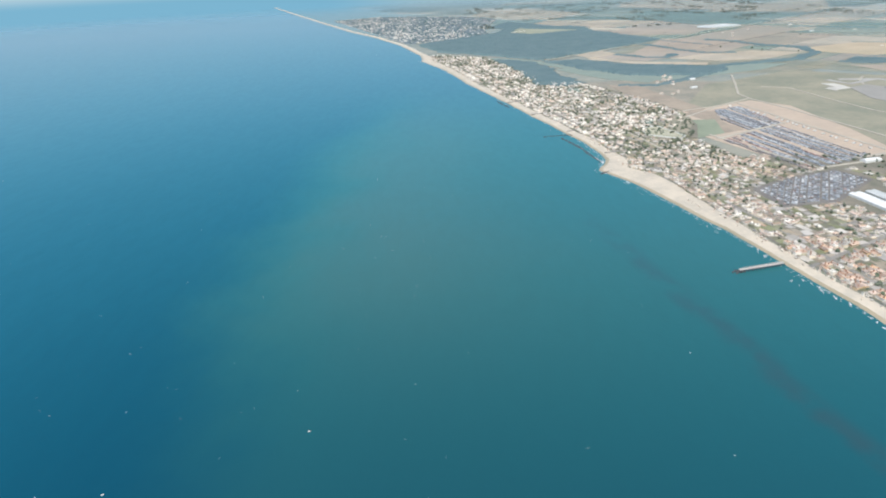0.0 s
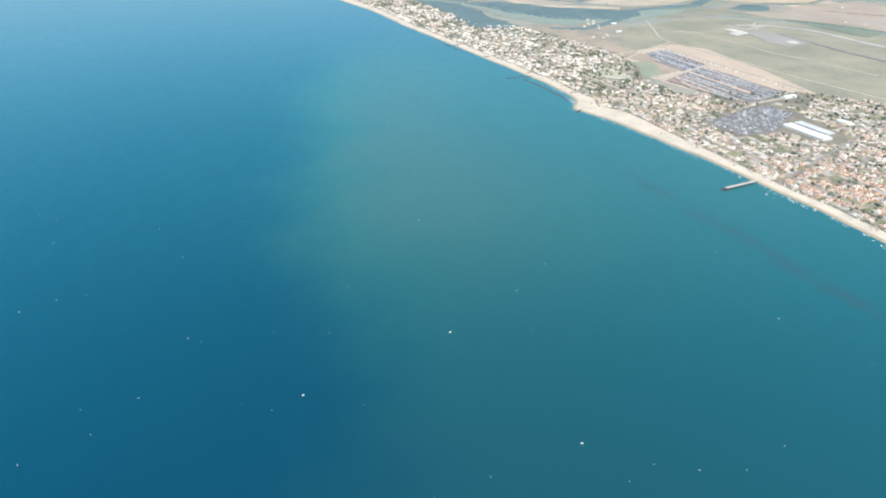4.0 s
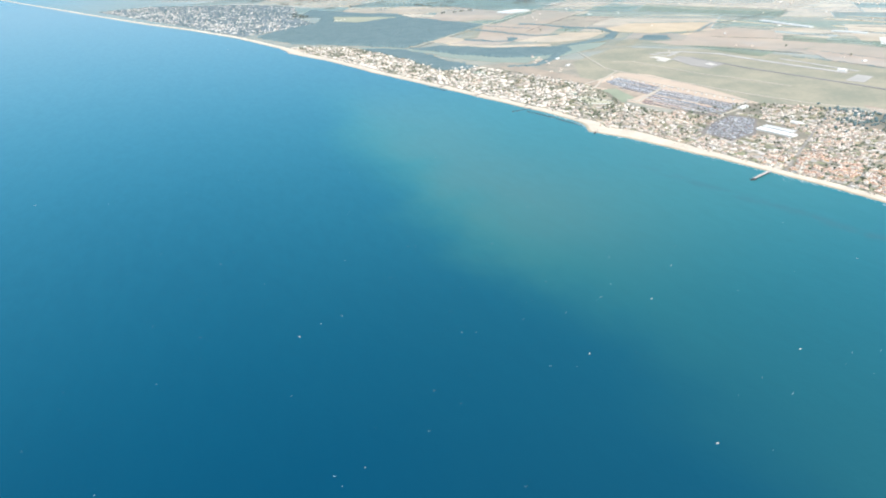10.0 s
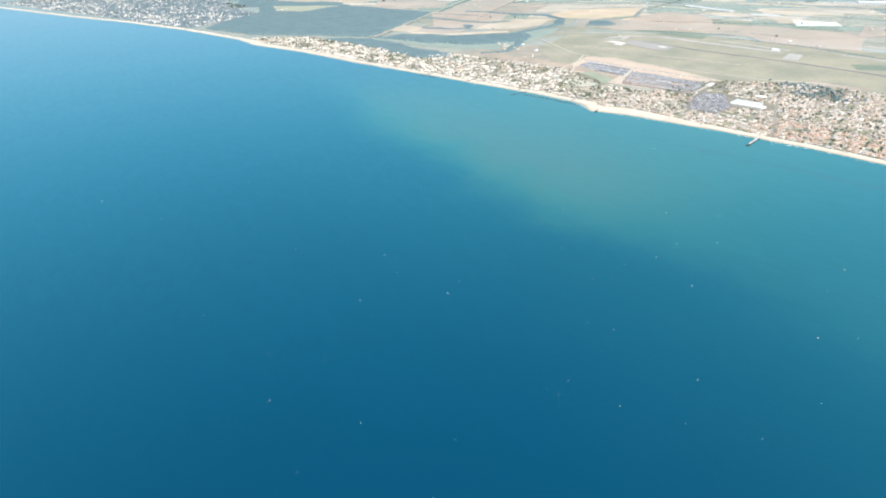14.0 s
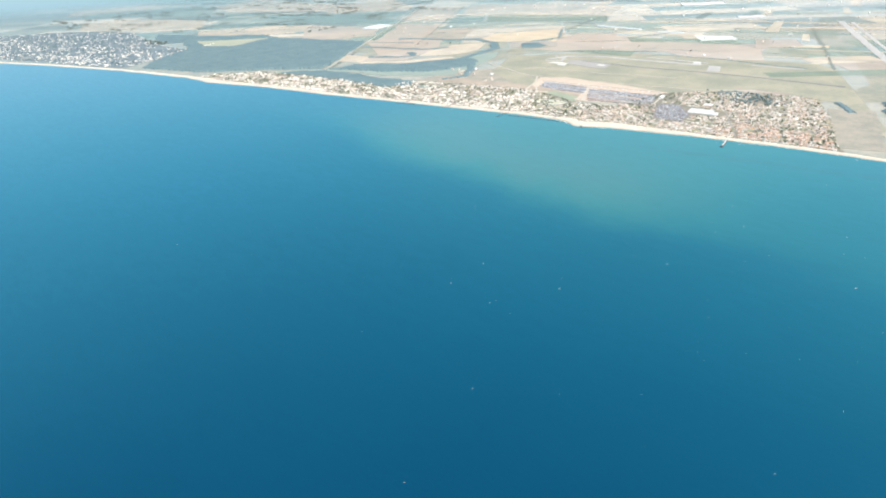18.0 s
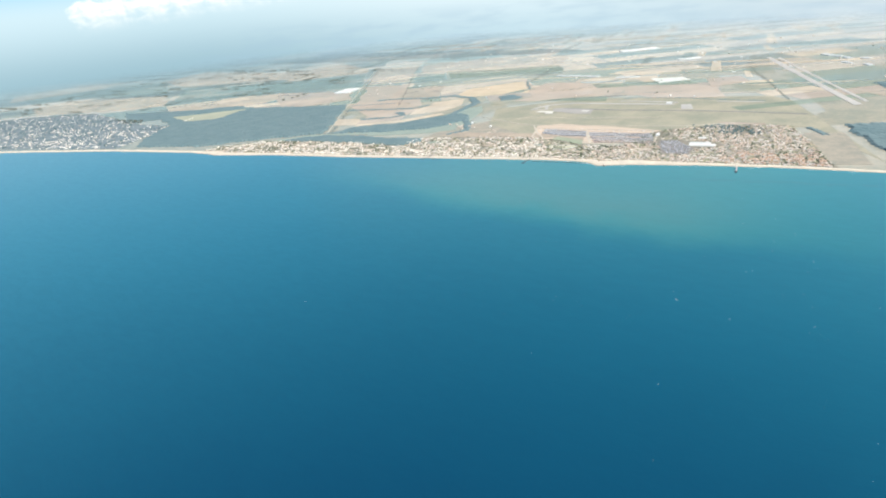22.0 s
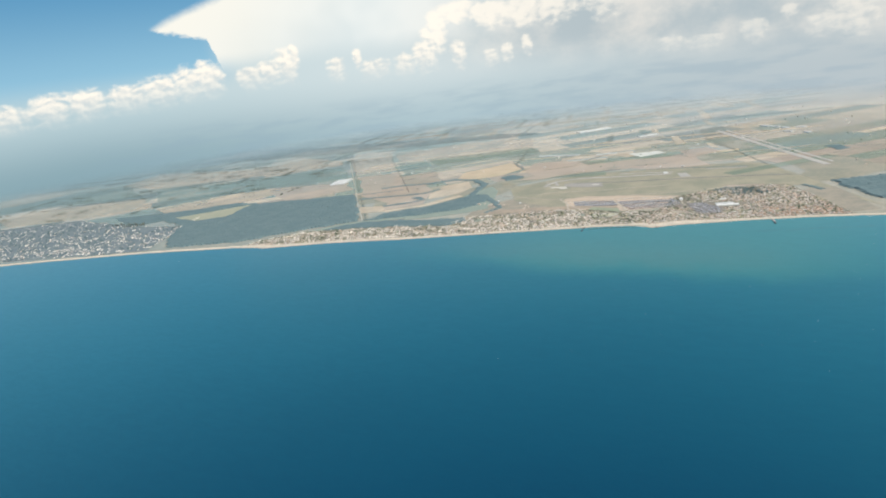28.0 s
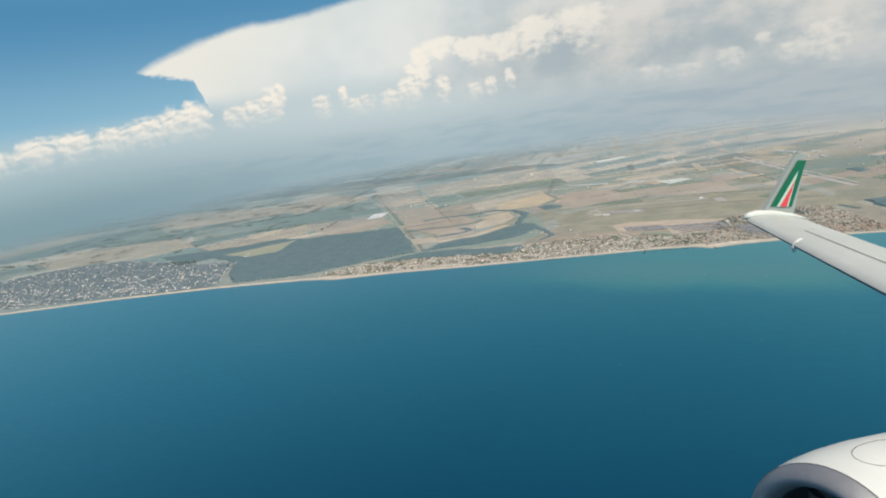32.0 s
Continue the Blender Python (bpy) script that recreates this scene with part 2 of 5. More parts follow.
def sea_surface():
    """Deep blue water with a greener silt plume along the shore, whose edge wanders."""
    m = bpy.data.materials.new("sea_water")
    m.use_nodes = True
    k = Nodes(m.node_tree)
    b = m.node_tree.nodes["Principled BSDF"]
    pos = k.add("ShaderNodeNewGeometry").outputs["Position"]
    p = k.add("ShaderNodeSeparateXYZ", {0: pos})
    x, y = p.outputs[0], p.outputs[1]
    wander = k.math("ADD", k.math("MULTIPLY", k.math("SUBTRACT", k.noise(pos, 0.012, 5.0, 0.6, 0.6), 0.5), 62.0), k.math("MULTIPLY", k.math("SUBTRACT", k.noise(pos, 0.05, 4.0, 0.6), 0.5), 16.0))
    bulge = k.math("MULTIPLY", k.math("MULTIPLY", k.step(y, 110.0, 240.0), k.step(y, 620.0, 430.0)), 22.0)
    edge = k.math("ADD", k.math("ADD", k.math("ADD", x, 84.0), bulge), wander)
    sharp = k.math("MULTIPLY", k.step(edge, -26.0, 40.0), k.math("ADD", 0.36, k.math("MULTIPLY", k.math("MULTIPLY", k.step(y, 70.0, 270.0), k.step(y, 900.0, 480.0)), 0.64)))
    slack = k.step(edge, -170.0, 20.0)
    north = k.step(y, 900.0, 430.0)
    silt = k.math("MULTIPLY", k.math("ADD", k.math("MULTIPLY", slack, 0.13), k.math("MULTIPLY", sharp, 0.87)), north)
    # the thickest silt lies just inside the edge; clearer water runs along the beach
    inshore = k.step(edge, 60.0, 190.0)
    silt = k.math("MULTIPLY", silt, k.math("SUBTRACT", 1.0, k.math("MULTIPLY", inshore, k.math("MULTIPLY", k.step(y, 130.0, 330.0), 0.14))))
    thick = k.math("MULTIPLY", k.step(k.math("ADD", edge, k.math("MULTIPLY", k.noise(pos, 0.012, 4.0), 60.0)), 20.0, 110.0), k.math("SUBTRACT", 1.0, k.math("MULTIPLY", inshore, 0.6)))
    deep = k.mix(k.step(k.noise(pos, 0.004, 3.0), 0.3, 0.7), (0.0003, 0.0345, 0.075), (0.0004, 0.0385, 0.081))
    offshore = k.step(k.math("ADD", k.math("ADD", x, k.math("MULTIPLY", y, 0.22)), k.math("MULTIPLY", k.noise(pos, 0.004, 3.0), 120.0)), -120.0, -560.0)
    deep = k.mix(offshore, deep, (0.0004, 0.0215, 0.060))
    thick = k.math("MULTIPLY", thick, k.step(y, 110.0, 300.0))
    green = k.mix(thick, (0.018, 0.092, 0.092), (0.046, 0.095, 0.087))
    col = k.mix(silt, deep, green)
    # a reddish streak of weed that lies along the bottom off the pier
    streak = k.math("ABSOLUTE", k.math("ADD", k.math("SUBTRACT", x, 99.5), k.math("ADD", k.math("MULTIPLY", k.math("SUBTRACT", y, 178.0), 0.206), k.math("MULTIPLY", k.math("SUBTRACT", k.noise(pos, 0.03, 4.0), 0.5), 14.0))))
    weed = k.math("MULTIPLY", k.math("MULTIPLY", k.step(streak, 8.0, 0.5), k.step(k.noise(pos, 0.06, 5.0), 0.34, 0.6)), k.math("MULTIPLY", k.step(y, 60.0, 110.0), k.step(y, 330.0, 250.0)))
    col = k.mix(k.math("MULTIPLY", weed, 0.6), col, (0.030, 0.046, 0.056))
    m.node_tree.links.new(col, b.inputs["Base Color"])
    b.inputs["Roughness"].default_value = 0.22
    b.inputs["IOR"].default_value = 1.33
    b.inputs["Specular IOR Level"].default_value = 0.2
    waves = k.math("ADD", k.noise(pos, 0.35, 4.0, 0.6), k.math("MULTIPLY", k.noise(pos, 0.05, 3.0), 2.0))
    bn = k.add("ShaderNodeBump", {"Strength": 0.25, "Distance": 0.5, "Height": waves})
    m.node_tree.links.new(bn.outputs[0], b.inputs["Normal"])
    # ruffled water mirrors hazy sky; tinted grazing gloss also stands in for air haze
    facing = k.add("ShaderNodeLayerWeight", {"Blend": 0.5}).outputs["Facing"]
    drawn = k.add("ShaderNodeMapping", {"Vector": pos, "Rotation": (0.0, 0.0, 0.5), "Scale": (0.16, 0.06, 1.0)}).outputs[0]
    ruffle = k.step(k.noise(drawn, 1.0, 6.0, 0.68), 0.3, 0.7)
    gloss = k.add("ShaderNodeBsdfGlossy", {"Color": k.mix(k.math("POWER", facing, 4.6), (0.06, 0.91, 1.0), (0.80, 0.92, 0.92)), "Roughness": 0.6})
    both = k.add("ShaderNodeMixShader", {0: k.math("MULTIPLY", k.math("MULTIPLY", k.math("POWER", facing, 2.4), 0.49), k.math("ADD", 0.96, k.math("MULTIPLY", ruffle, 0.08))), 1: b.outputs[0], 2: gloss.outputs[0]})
    # far out the water turns transparent, standing in for haze over the horizon
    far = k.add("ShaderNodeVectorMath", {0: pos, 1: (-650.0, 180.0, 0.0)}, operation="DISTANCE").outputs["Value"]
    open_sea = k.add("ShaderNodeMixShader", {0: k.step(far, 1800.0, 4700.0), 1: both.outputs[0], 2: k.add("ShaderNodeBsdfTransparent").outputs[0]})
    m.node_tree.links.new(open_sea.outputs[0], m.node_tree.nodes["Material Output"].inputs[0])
    return m


SEA = sea_surface()
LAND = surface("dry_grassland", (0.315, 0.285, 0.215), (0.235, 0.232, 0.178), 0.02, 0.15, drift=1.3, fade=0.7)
SAND = surface("pale_sand", (0.53, 0.475, 0.39), (0.42, 0.385, 0.325), 0.08, 0.6)
WET = surface("wet_sand", (0.30, 0.27, 0.19), (0.36, 0.31, 0.22), 0.06, 0.5, 0.5)
FOAM = surface("sea_foam", (0.8, 0.82, 0.82), (0.6, 0.7, 0.72), 0.2, 1.0, 0.6)
TOWN = surface("town_ground", (0.225, 0.202, 0.165), (0.135, 0.142, 0.112), 0.035, 0.22)
ROAD = surface("worn_asphalt", (0.20, 0.195, 0.185), (0.26, 0.25, 0.23), 0.05, 0.5)
TRACK = surface("pale_gravel", (0.41, 0.385, 0.325), (0.34, 0.32, 0.275), 0.05, 0.5)
CONCRETE = surface("pale_concrete", (0.375, 0.37, 0.35), (0.30, 0.30, 0.285), 0.03, 0.3)
CONCRETE_PALE = surface("bleached_concrete", (0.52, 0.51, 0.47), (0.43, 0.42, 0.39), 0.05, 0.5)
WHITE = surface("white_cladding", (0.66, 0.67, 0.66), (0.55, 0.57, 0.57), 0.2, 1.0, 0.5)
# bluish green: distance haze is tinted into the canopy colour
FOREST = surface("hazed_pine_canopy", (0.087, 0.143, 0.156), (0.112, 0.168, 0.178), 0.03, 0.35, bump=0.6)
LEAF = surface("tree_foliage", (0.082, 0.105, 0.078), (0.115, 0.138, 0.102), 0.08, 0.8, islands=0.35)
SCRUB = surface("dune_scrub", (0.29, 0.265, 0.215), (0.205, 0.205, 0.175), 0.05, 0.4)
MEADOW = surface("wet_meadow", (0.215, 0.265, 0.23), (0.185, 0.235, 0.21), 0.03, 0.3)
WALL = surface("painted_plaster", (0.61, 0.565, 0.5), (0.47, 0.435, 0.385), 0.2, 1.0, islands=0.4, objects=0.0)
TILE = surface("clay_roof_tiles", (0.385, 0.29, 0.235), (0.46, 0.375, 0.32), 0.2, 1.0, islands=0.45)
FLATROOF = surface("pale_flat_roof", (0.66, 0.63, 0.58), (0.41, 0.39, 0.355), 0.2, 1.0, islands=0.6)
CARS = surface("blue_car_paint", (0.2, 0.225, 0.25), (0.27, 0.29, 0.31), 0.4, 2.0, 0.35, islands=0.7, spec=0.5)
DARKCARS = surface("dark_car_paint", (0.13, 0.13, 0.14), (0.19, 0.18, 0.18), 0.4, 2.0, 0.35, islands=0.5, spec=0.5)
PALECARS = surface("silver_car_paint", (0.33, 0.345, 0.36), (0.44, 0.445, 0.45), 0.4, 2.0, 0.35, islands=0.7, spec=0.5)
REDCARS = surface("brown_car_paint", (0.23, 0.15, 0.135), (0.28, 0.20, 0.18), 0.4, 2.0, 0.35, islands=0.5, spec=0.5)
ROCK = surface("breakwater_rock", (0.085, 0.095, 0.105), (0.055, 0.065, 0.075), 0.3, 1.5)
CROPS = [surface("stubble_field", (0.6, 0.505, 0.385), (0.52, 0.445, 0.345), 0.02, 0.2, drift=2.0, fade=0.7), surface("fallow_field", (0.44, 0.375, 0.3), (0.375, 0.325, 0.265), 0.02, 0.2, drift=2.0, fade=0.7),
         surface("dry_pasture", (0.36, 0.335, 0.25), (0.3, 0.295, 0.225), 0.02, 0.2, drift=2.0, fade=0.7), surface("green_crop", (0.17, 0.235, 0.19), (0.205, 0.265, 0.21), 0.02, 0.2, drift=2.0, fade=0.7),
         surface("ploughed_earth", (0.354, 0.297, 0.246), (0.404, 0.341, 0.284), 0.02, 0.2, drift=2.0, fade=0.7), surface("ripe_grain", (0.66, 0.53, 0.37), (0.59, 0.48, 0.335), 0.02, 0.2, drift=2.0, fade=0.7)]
# mid-distance crops, lighter and bluer: air haze put into their colour
MID_CROPS = [surface("haze_toned_stubble", (0.7, 0.585, 0.44), (0.595, 0.51, 0.39), 0.01, 0.06, drift=2.0, fade=0.7), surface("haze_toned_pasture", (0.19, 0.29, 0.27), (0.17, 0.26, 0.245), 0.01, 0.06, drift=2.0, fade=0.7),
             surface("haze_toned_wood", (0.1, 0.145, 0.135), (0.125, 0.17, 0.155), 0.01, 0.06, drift=2.0, fade=0.7), surface("haze_toned_fallow", (0.53, 0.468, 0.379), (0.455, 0.41, 0.341), 0.01, 0.06, drift=2.0, fade=0.7)]
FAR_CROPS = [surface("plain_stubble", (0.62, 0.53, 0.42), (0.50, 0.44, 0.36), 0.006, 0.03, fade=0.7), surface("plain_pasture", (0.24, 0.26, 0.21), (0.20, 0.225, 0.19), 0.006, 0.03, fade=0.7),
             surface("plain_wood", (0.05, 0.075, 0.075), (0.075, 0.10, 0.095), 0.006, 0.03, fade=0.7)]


# ---- building helpers ----
def mesh(name, verts, faces, mats, slots=None, smooth=False):
    me = bpy.data.meshes.new(name)
    me.from_pydata([tuple(v) for v in verts], [], faces)
    for m in mats if isinstance(mats, (list, tuple)) else [mats]:
        me.materials.append(m)
    if slots is not None:
        me.polygons.foreach_set("material_index", slots)
    if smooth:
        me.polygons.foreach_set("use_smooth", [True] * len(faces))
    me.update()
    return me


def part(name, data, material, parent, label=""):
    """One mesh object under a thing: data is a bmesh or a mesh."""
    if isinstance(data, bmesh.types.BMesh):
        me = bpy.data.meshes.new(name)
        data.to_mesh(me)
        data.free()
        me.materials.append(material)
        data = me
    ob = new(name, data)
    ob.parent = parent
    return tagged(ob, label) if label else ob


def slab(corners, low, high):
    """A flat piece with the given outline (counter-clockwise), from low to high."""
    n = len(corners)
    area = sum(corners[i][0] * corners[(i + 1) % n][1] - corners[(i + 1) % n][0] * corners[i][1] for i in range(n))
    pts = list(corners) if area > 0 else list(corners)[::-1]
    verts = [(x, y, low) for x, y in pts] + [(x, y, high) for x, y in pts]
    faces = [tuple(range(n, 2 * n))] + [(i, (i + 1) % n, n + (i + 1) % n, n + i) for i in range(n)]
    return verts, faces


def inside(x, y, poly):
    hit = False
    for (x0, y0), (x1, y1) in zip(poly, poly[1:] + poly[:1]):
        if (y0 > y) != (y1 > y) and x < (x1 - x0) * (y - y0) / (y1 - y0) + x0:
            hit = not hit
    return hit


def band(points, width, low, high):
    """A strip of the given width along a line of points."""
    pts = [Vector((*p, 0)) for p in points]
    left, right = [], []
    for i, p in enumerate(pts):
        d = (pts[min(i + 1, len(pts) - 1)] - pts[max(i - 1, 0)]).normalized()
        s = Vector((-d.y, d.x, 0)) * width / 2
        left.append(p + s)
        right.append(p - s)
    n = len(pts)
    verts = [(p.x, p.y, high) for p in left + right] + [(p.x, p.y, low) for p in left + right]
    faces = [(i, n + i, n + i + 1, i + 1) for i in range(n - 1)]
    faces += [(i, i + 1, 2 * n + i + 1, 2 * n + i) for i in range(n - 1)] + [(n + i + 1, n + i, 3 * n + i, 3 * n + i + 1) for i in range(n - 1)]
    return verts, faces


def tube(points, radii, sides=10):
    verts, faces = [], []
    for i, (p, r) in enumerate(zip(points, radii)):
        d = (Vector(points[min(i + 1, len(points) - 1)]) - Vector(points[max(i - 1, 0)])).normalized()
        e = d.cross(Vector((0, 1, 0.2))).normalized()
        g = e.cross(d)
        verts += [Vector(p) + (e * math.cos(a) + g * math.sin(a)) * r for a in (k / sides * math.tau for k in range(sides))]
    for i in range(len(points) - 1):
        for k in range(sides):
            faces.append((i * sides + k, i * sides + (k + 1) % sides, (i + 1) * sides + (k + 1) % sides, (i + 1) * sides + k))
    faces += [tuple(range(sides))[::-1], tuple(range((len(points) - 1) * sides, len(points) * sides))]
    return verts, faces


COAST_Y = (-4800, -1500, -300, 0, 100, 150, 200, 228, 260, 300, 340, 365, 381, 390, 398, 411, 430, 460, 490, 565, 613, 655, 726, 787, 913, 1050, 1088, 1130, 1340, 1590, 1820, 2370, 3785, 4900)
COAST_X = (900, 400, 215, 175, 163, 159, 152, 146, 140, 130, 119, 110, 102, 97, 103, 109, 109, 105, 98, 79, 68, 57, 39, 23, -2, -44, -43, -48, -98, -180, -272, -460, -930, -1300)


def coast(y):
    """The waterline's x at a given y."""
    return float(np.interp(y, COAST_Y, COAST_X)) + 1.6 * noise.noise((y * 0.035, 3.1, 0)) + 0.7 * noise.noise((y * 0.11, 7.7, 0))


def beach_width(y):
    return float(np.interp(y, (-4000, 150, 250, 330, 372, 395, 430, 600, 900, 1070, 1120, 5000), (9, 6, 8, 15, 23, 18, 8, 9, 12, 20, 11, 13)))


# ---- sea, ground, beach ----
def rising(lo, hi, near, far, mid, k=0.02):
    """Values from lo to hi, close together near mid and wider far off."""
    out, v = [lo], lo
    while v < hi:
        v += near + max(0.0, abs(v - mid) - 600) * k
        out.append(min(v, hi))
    return out


sea = new("water", mesh("sea", [(-4900, -4900, -0.4), (1000, -4900, -0.4)] + [(x + 6, y, -0.4) for x, y in zip(COAST_X, COAST_Y)] + [(-4900, 4900, -0.4)], [tuple(range(len(COAST_X) + 3))], SEA))
tagged(sea, "deep blue sea with a greener silt plume inshore", "sea", kind="structure")

YS = rising(-4700, 4850, 6.0, 60.0, 600)


def shore_sheet(offsets, name, material):
    """A sheet that follows the waterline: offsets(y) gives (distance inland, height) pairs."""
    verts, faces, w = [], [], None
    for y in YS:
        row = offsets(y)
        w = len(row)
        x0 = coast(y)
        verts += [(x0 + d, y, z) for d, z in row]
    for i in range(len(YS) - 1):
        for j in range(w - 1):
            a = i * w + j
            faces.append((a, a + 1, a + w + 1, a + w))
    slots = [1 if isinstance(material, list) and j == w - 2 else 0 for _ in range(len(YS) - 1) for j in range(w - 1)]
    return mesh(name, verts, faces, material, slots, smooth=True)


def land_row(y):
    w = beach_width(y)
    return [(-3.0, -1.2), (w * 0.5, -0.1), (w + 2, 0.45), (w + 30, 0.6), (120, 0.6), (300, 0.6), (800, 0.6), (1700, 0.6), (6000, 0.6)]


def beach_row(y):
    w = beach_width(y)
    ragged = 2.2 * noise.noise((y * 0.05, 1.5, 0))
    return [(1.0, -0.33), (2.2, -0.12), (w * 0.5, 0.38), (w + ragged, 0.72), (w + ragged + 1.0, 0.5)]


ground = tagged(new("ground", shore_sheet(land_row, "ground", [LAND, FAR_CROPS[1]])), "flat dry coastal plain of pale grassland", "ground", kind="structure")
part("beach", shore_sheet(beach_row, "beach", SAND), None, ground, "pale sandy beach along the waterline")
part("wet_edge", shore_sheet(lambda y: [(-1.5, -0.55), (0.6, -0.34), (2.6, -0.06)], "wet_edge", WET), None, ground, "dark wet sand at the water's edge")


NAMED = []


def patch(name, outline, material, level, label=""):
    if level > 0.83:
        NAMED.append(list(outline))
    v, f = slab(outline, 0.3, level)
    return part(name, mesh(name, v, f, material), None, ground, label)


# ---- fields: a patchwork cut again and again along the two directions of the drainage ditches ----
def patchwork(u0, v0, u1, v1, depth, origin, turn, keep, out):
    w, h = u1 - u0, v1 - v0
    if depth == 0 or (max(w, h) < 130 and random.random() < 0.5) or w < 14:
        ca, sa = math.cos(radians(turn)), math.sin(radians(turn))
        g = 1.5
        quad = [(u0 + g, v0 + g), (u1 - g, v0 + g), (u1 - g, v1 - g), (u0 + g, v1 - g)]
        quad = [(origin[0] + u * ca - v * sa, origin[1] + u * sa + v * ca) for u, v in quad]
        if keep(quad):
            out.append(quad)
        return
    if w > h * random.uniform(0.16, 0.5):
        s = u0 + w * random.uniform(0.3, 0.7)
        patchwork(u0, v0, s, v1, depth - 1, origin, turn, keep, out)
        patchwork(s, v0, u1, v1, depth - 1, origin, turn, keep, out)
    else:
        s = v0 + h * random.uniform(0.3, 0.7)
        patchwork(u0, v0, u1, s, depth - 1, origin, turn, keep, out)
        patchwork(u0, s, u1, v1, depth - 1, origin, turn, keep, out)


AIRFIELD = [(200, 100), (560, 262), (600, 300), (560, 560), (540, 640), (420, 760), (290, 690), (215, 560), (280, 400), (380, 300), (360, 200)]
STRIPS = [(548, 640), (610, 300), (1000, 455), (960, 560), (800, 720), (640, 790)]


def plain(quad):
    cx, cy = sum(q[0] for q in quad) / 4, sum(q[1] for q in quad) / 4
    return all(q[0] > coast(q[1]) + 330 for q in quad) and not inside(cx, cy, AIRFIELD) and not inside(cx, cy, STRIPS) and math.hypot(cx - 300, cy - 500) < 4800 and max(abs(q[0]) for q in quad) < 4850 and max(abs(q[1]) for q in quad) < 4850


def in_strips(quad):
    return inside(sum(q[0] for q in quad) / 4, sum(q[1] for q in quad) / 4, STRIPS)


random.seed(5)
quads = []
patchwork(-400, -3600, 4800, 1000, 12, (330, 720), 40.0, plain, quads)
patchwork(-400, 1000, 4800, 4200, 10, (330, 720), 40.0, plain, quads)
inner = []
patchwork(-160, -330, 60, 330, 5, (760, 520), 16.0, in_strips, inner)
patchwork(60, -330, 260, 330, 4, (760, 520), 16.0, in_strips, inner)
quads.sort(key=lambda q: math.hypot(q[0][0] - 300, q[0][1] - 700))
tones = {}
for i, q in enumerate(inner + quads):
    reach = math.hypot(q[0][0] - 200, q[0][1] - 500) + max(0.0, q[0][1] - 1250) * 0.5 + random.uniform(-250, 250)
    clump = noise.noise((q[0][0] * 0.0016, q[0][1] * 0.0016, 3.3)) + 0.5 * noise.noise((q[0][0] * 0.005, q[0][1] * 0.005, 7.1))
    # crop tones change with distance, imitating haze in the colour
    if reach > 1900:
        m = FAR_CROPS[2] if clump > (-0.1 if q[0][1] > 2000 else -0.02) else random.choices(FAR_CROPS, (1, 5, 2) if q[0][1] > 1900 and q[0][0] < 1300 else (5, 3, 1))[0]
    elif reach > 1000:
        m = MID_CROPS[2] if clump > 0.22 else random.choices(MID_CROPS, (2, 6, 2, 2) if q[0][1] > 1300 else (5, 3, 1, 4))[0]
    else:
        m = random.choices(CROPS, (5, 4, 5, 3, 1, 1))[0]
    if i < 280:
        patch("field", q, m, 0.82 if i < len(inner) else 0.75)
    else:
        tones.setdefault(m.name, []).append(q)
for tone, group in tones.items():
    verts, faces = [], []
    for q in group:
        v, f = slab(q, 0.3, 0.75)
        faces += [tuple(len(verts) + k for k in face) for face in f]
        verts += v
    tagged(new("far_fields", mesh("far_fields", verts, faces, bpy.data.materials[tone])), "far patchwork of pale summer fields", "fields", kind="stuff")

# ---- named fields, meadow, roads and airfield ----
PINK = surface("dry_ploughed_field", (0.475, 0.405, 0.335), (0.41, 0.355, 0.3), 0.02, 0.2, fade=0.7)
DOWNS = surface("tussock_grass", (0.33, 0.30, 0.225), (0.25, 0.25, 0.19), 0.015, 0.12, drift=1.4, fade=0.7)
# second ground layer, added so haze thins bare grass like the fields
patch("grassland", [(345, 230), (420, 120), (560, -20), (760, -330), (1250, -420), (1500, 100), (1180, 480), (900, 420), (640, 260), (480, 200)], DOWNS, 0.62, "dry tussocky grass beyond the airfield")
patch("grassland", [(300, 880), (330, 760), (430, 740), (500, 800), (430, 880)], DOWNS, 0.62, "dry tussocky grass beside the stream")
patch("field", [(328, 918), (379, 946), (467, 962), (520, 918), (443, 868), (381, 866)], CROPS[0], 0.955)
patch("field", [(215, 958), (228, 968), (280, 902), (360, 858), (350, 838), (268, 880)], CROPS[0], 0.952, "pale strip of stubble along the channel")
patch("field", [(260, 1060), (275, 1000), (222, 966), (206, 1018)], CROPS[0], 0.954)
patch("field", [(225, 975), (300, 1010), (400, 1180), (470, 1110), (505, 1040), (420, 960), (340, 930), (285, 905)], PINK, 0.948)
patch("field", [(552, 968), (652, 1000), (706, 960), (768, 915), (655, 832), (576, 858), (540, 918)], CROPS[5], 0.95, "ripe yellow grain field")
patch("field", [(500, 777), (555, 756), (616, 807), (738, 832), (749, 774), (687, 601), (621, 585), (509, 720)], PINK, 0.93)
patch("field", [(620, 583), (692, 603), (724, 467), (696, 423), (584, 372), (567, 428), (560, 497)], PINK, 0.93, "pinkish dry ploughed field beside the airfield")
patch("field", [(761, 579), (772, 502), (727, 465), (711, 539)], CROPS[3], 0.97)
patch("field", [(804, 638), (817, 539), (780, 500), (752, 590)], CROPS[0], 0.96)
patch("field", [(798, 472), (835, 414), (759, 373), (689, 428)], CROPS[4], 0.97)
patch("grass", [(489, 792), (513, 712), (523, 575), (574, 593), (562, 635), (520, 720)], CROPS[3], 0.9, "greener grass along the airfield's edge")
patch("bare_earth", [(374, 328), (378, 262), (357, 251), (350, 300)], CROPS[4], 0.7)
patch("field", [(722, 703), (736, 634), (693, 603), (667, 659)], CROPS[3], 0.97)
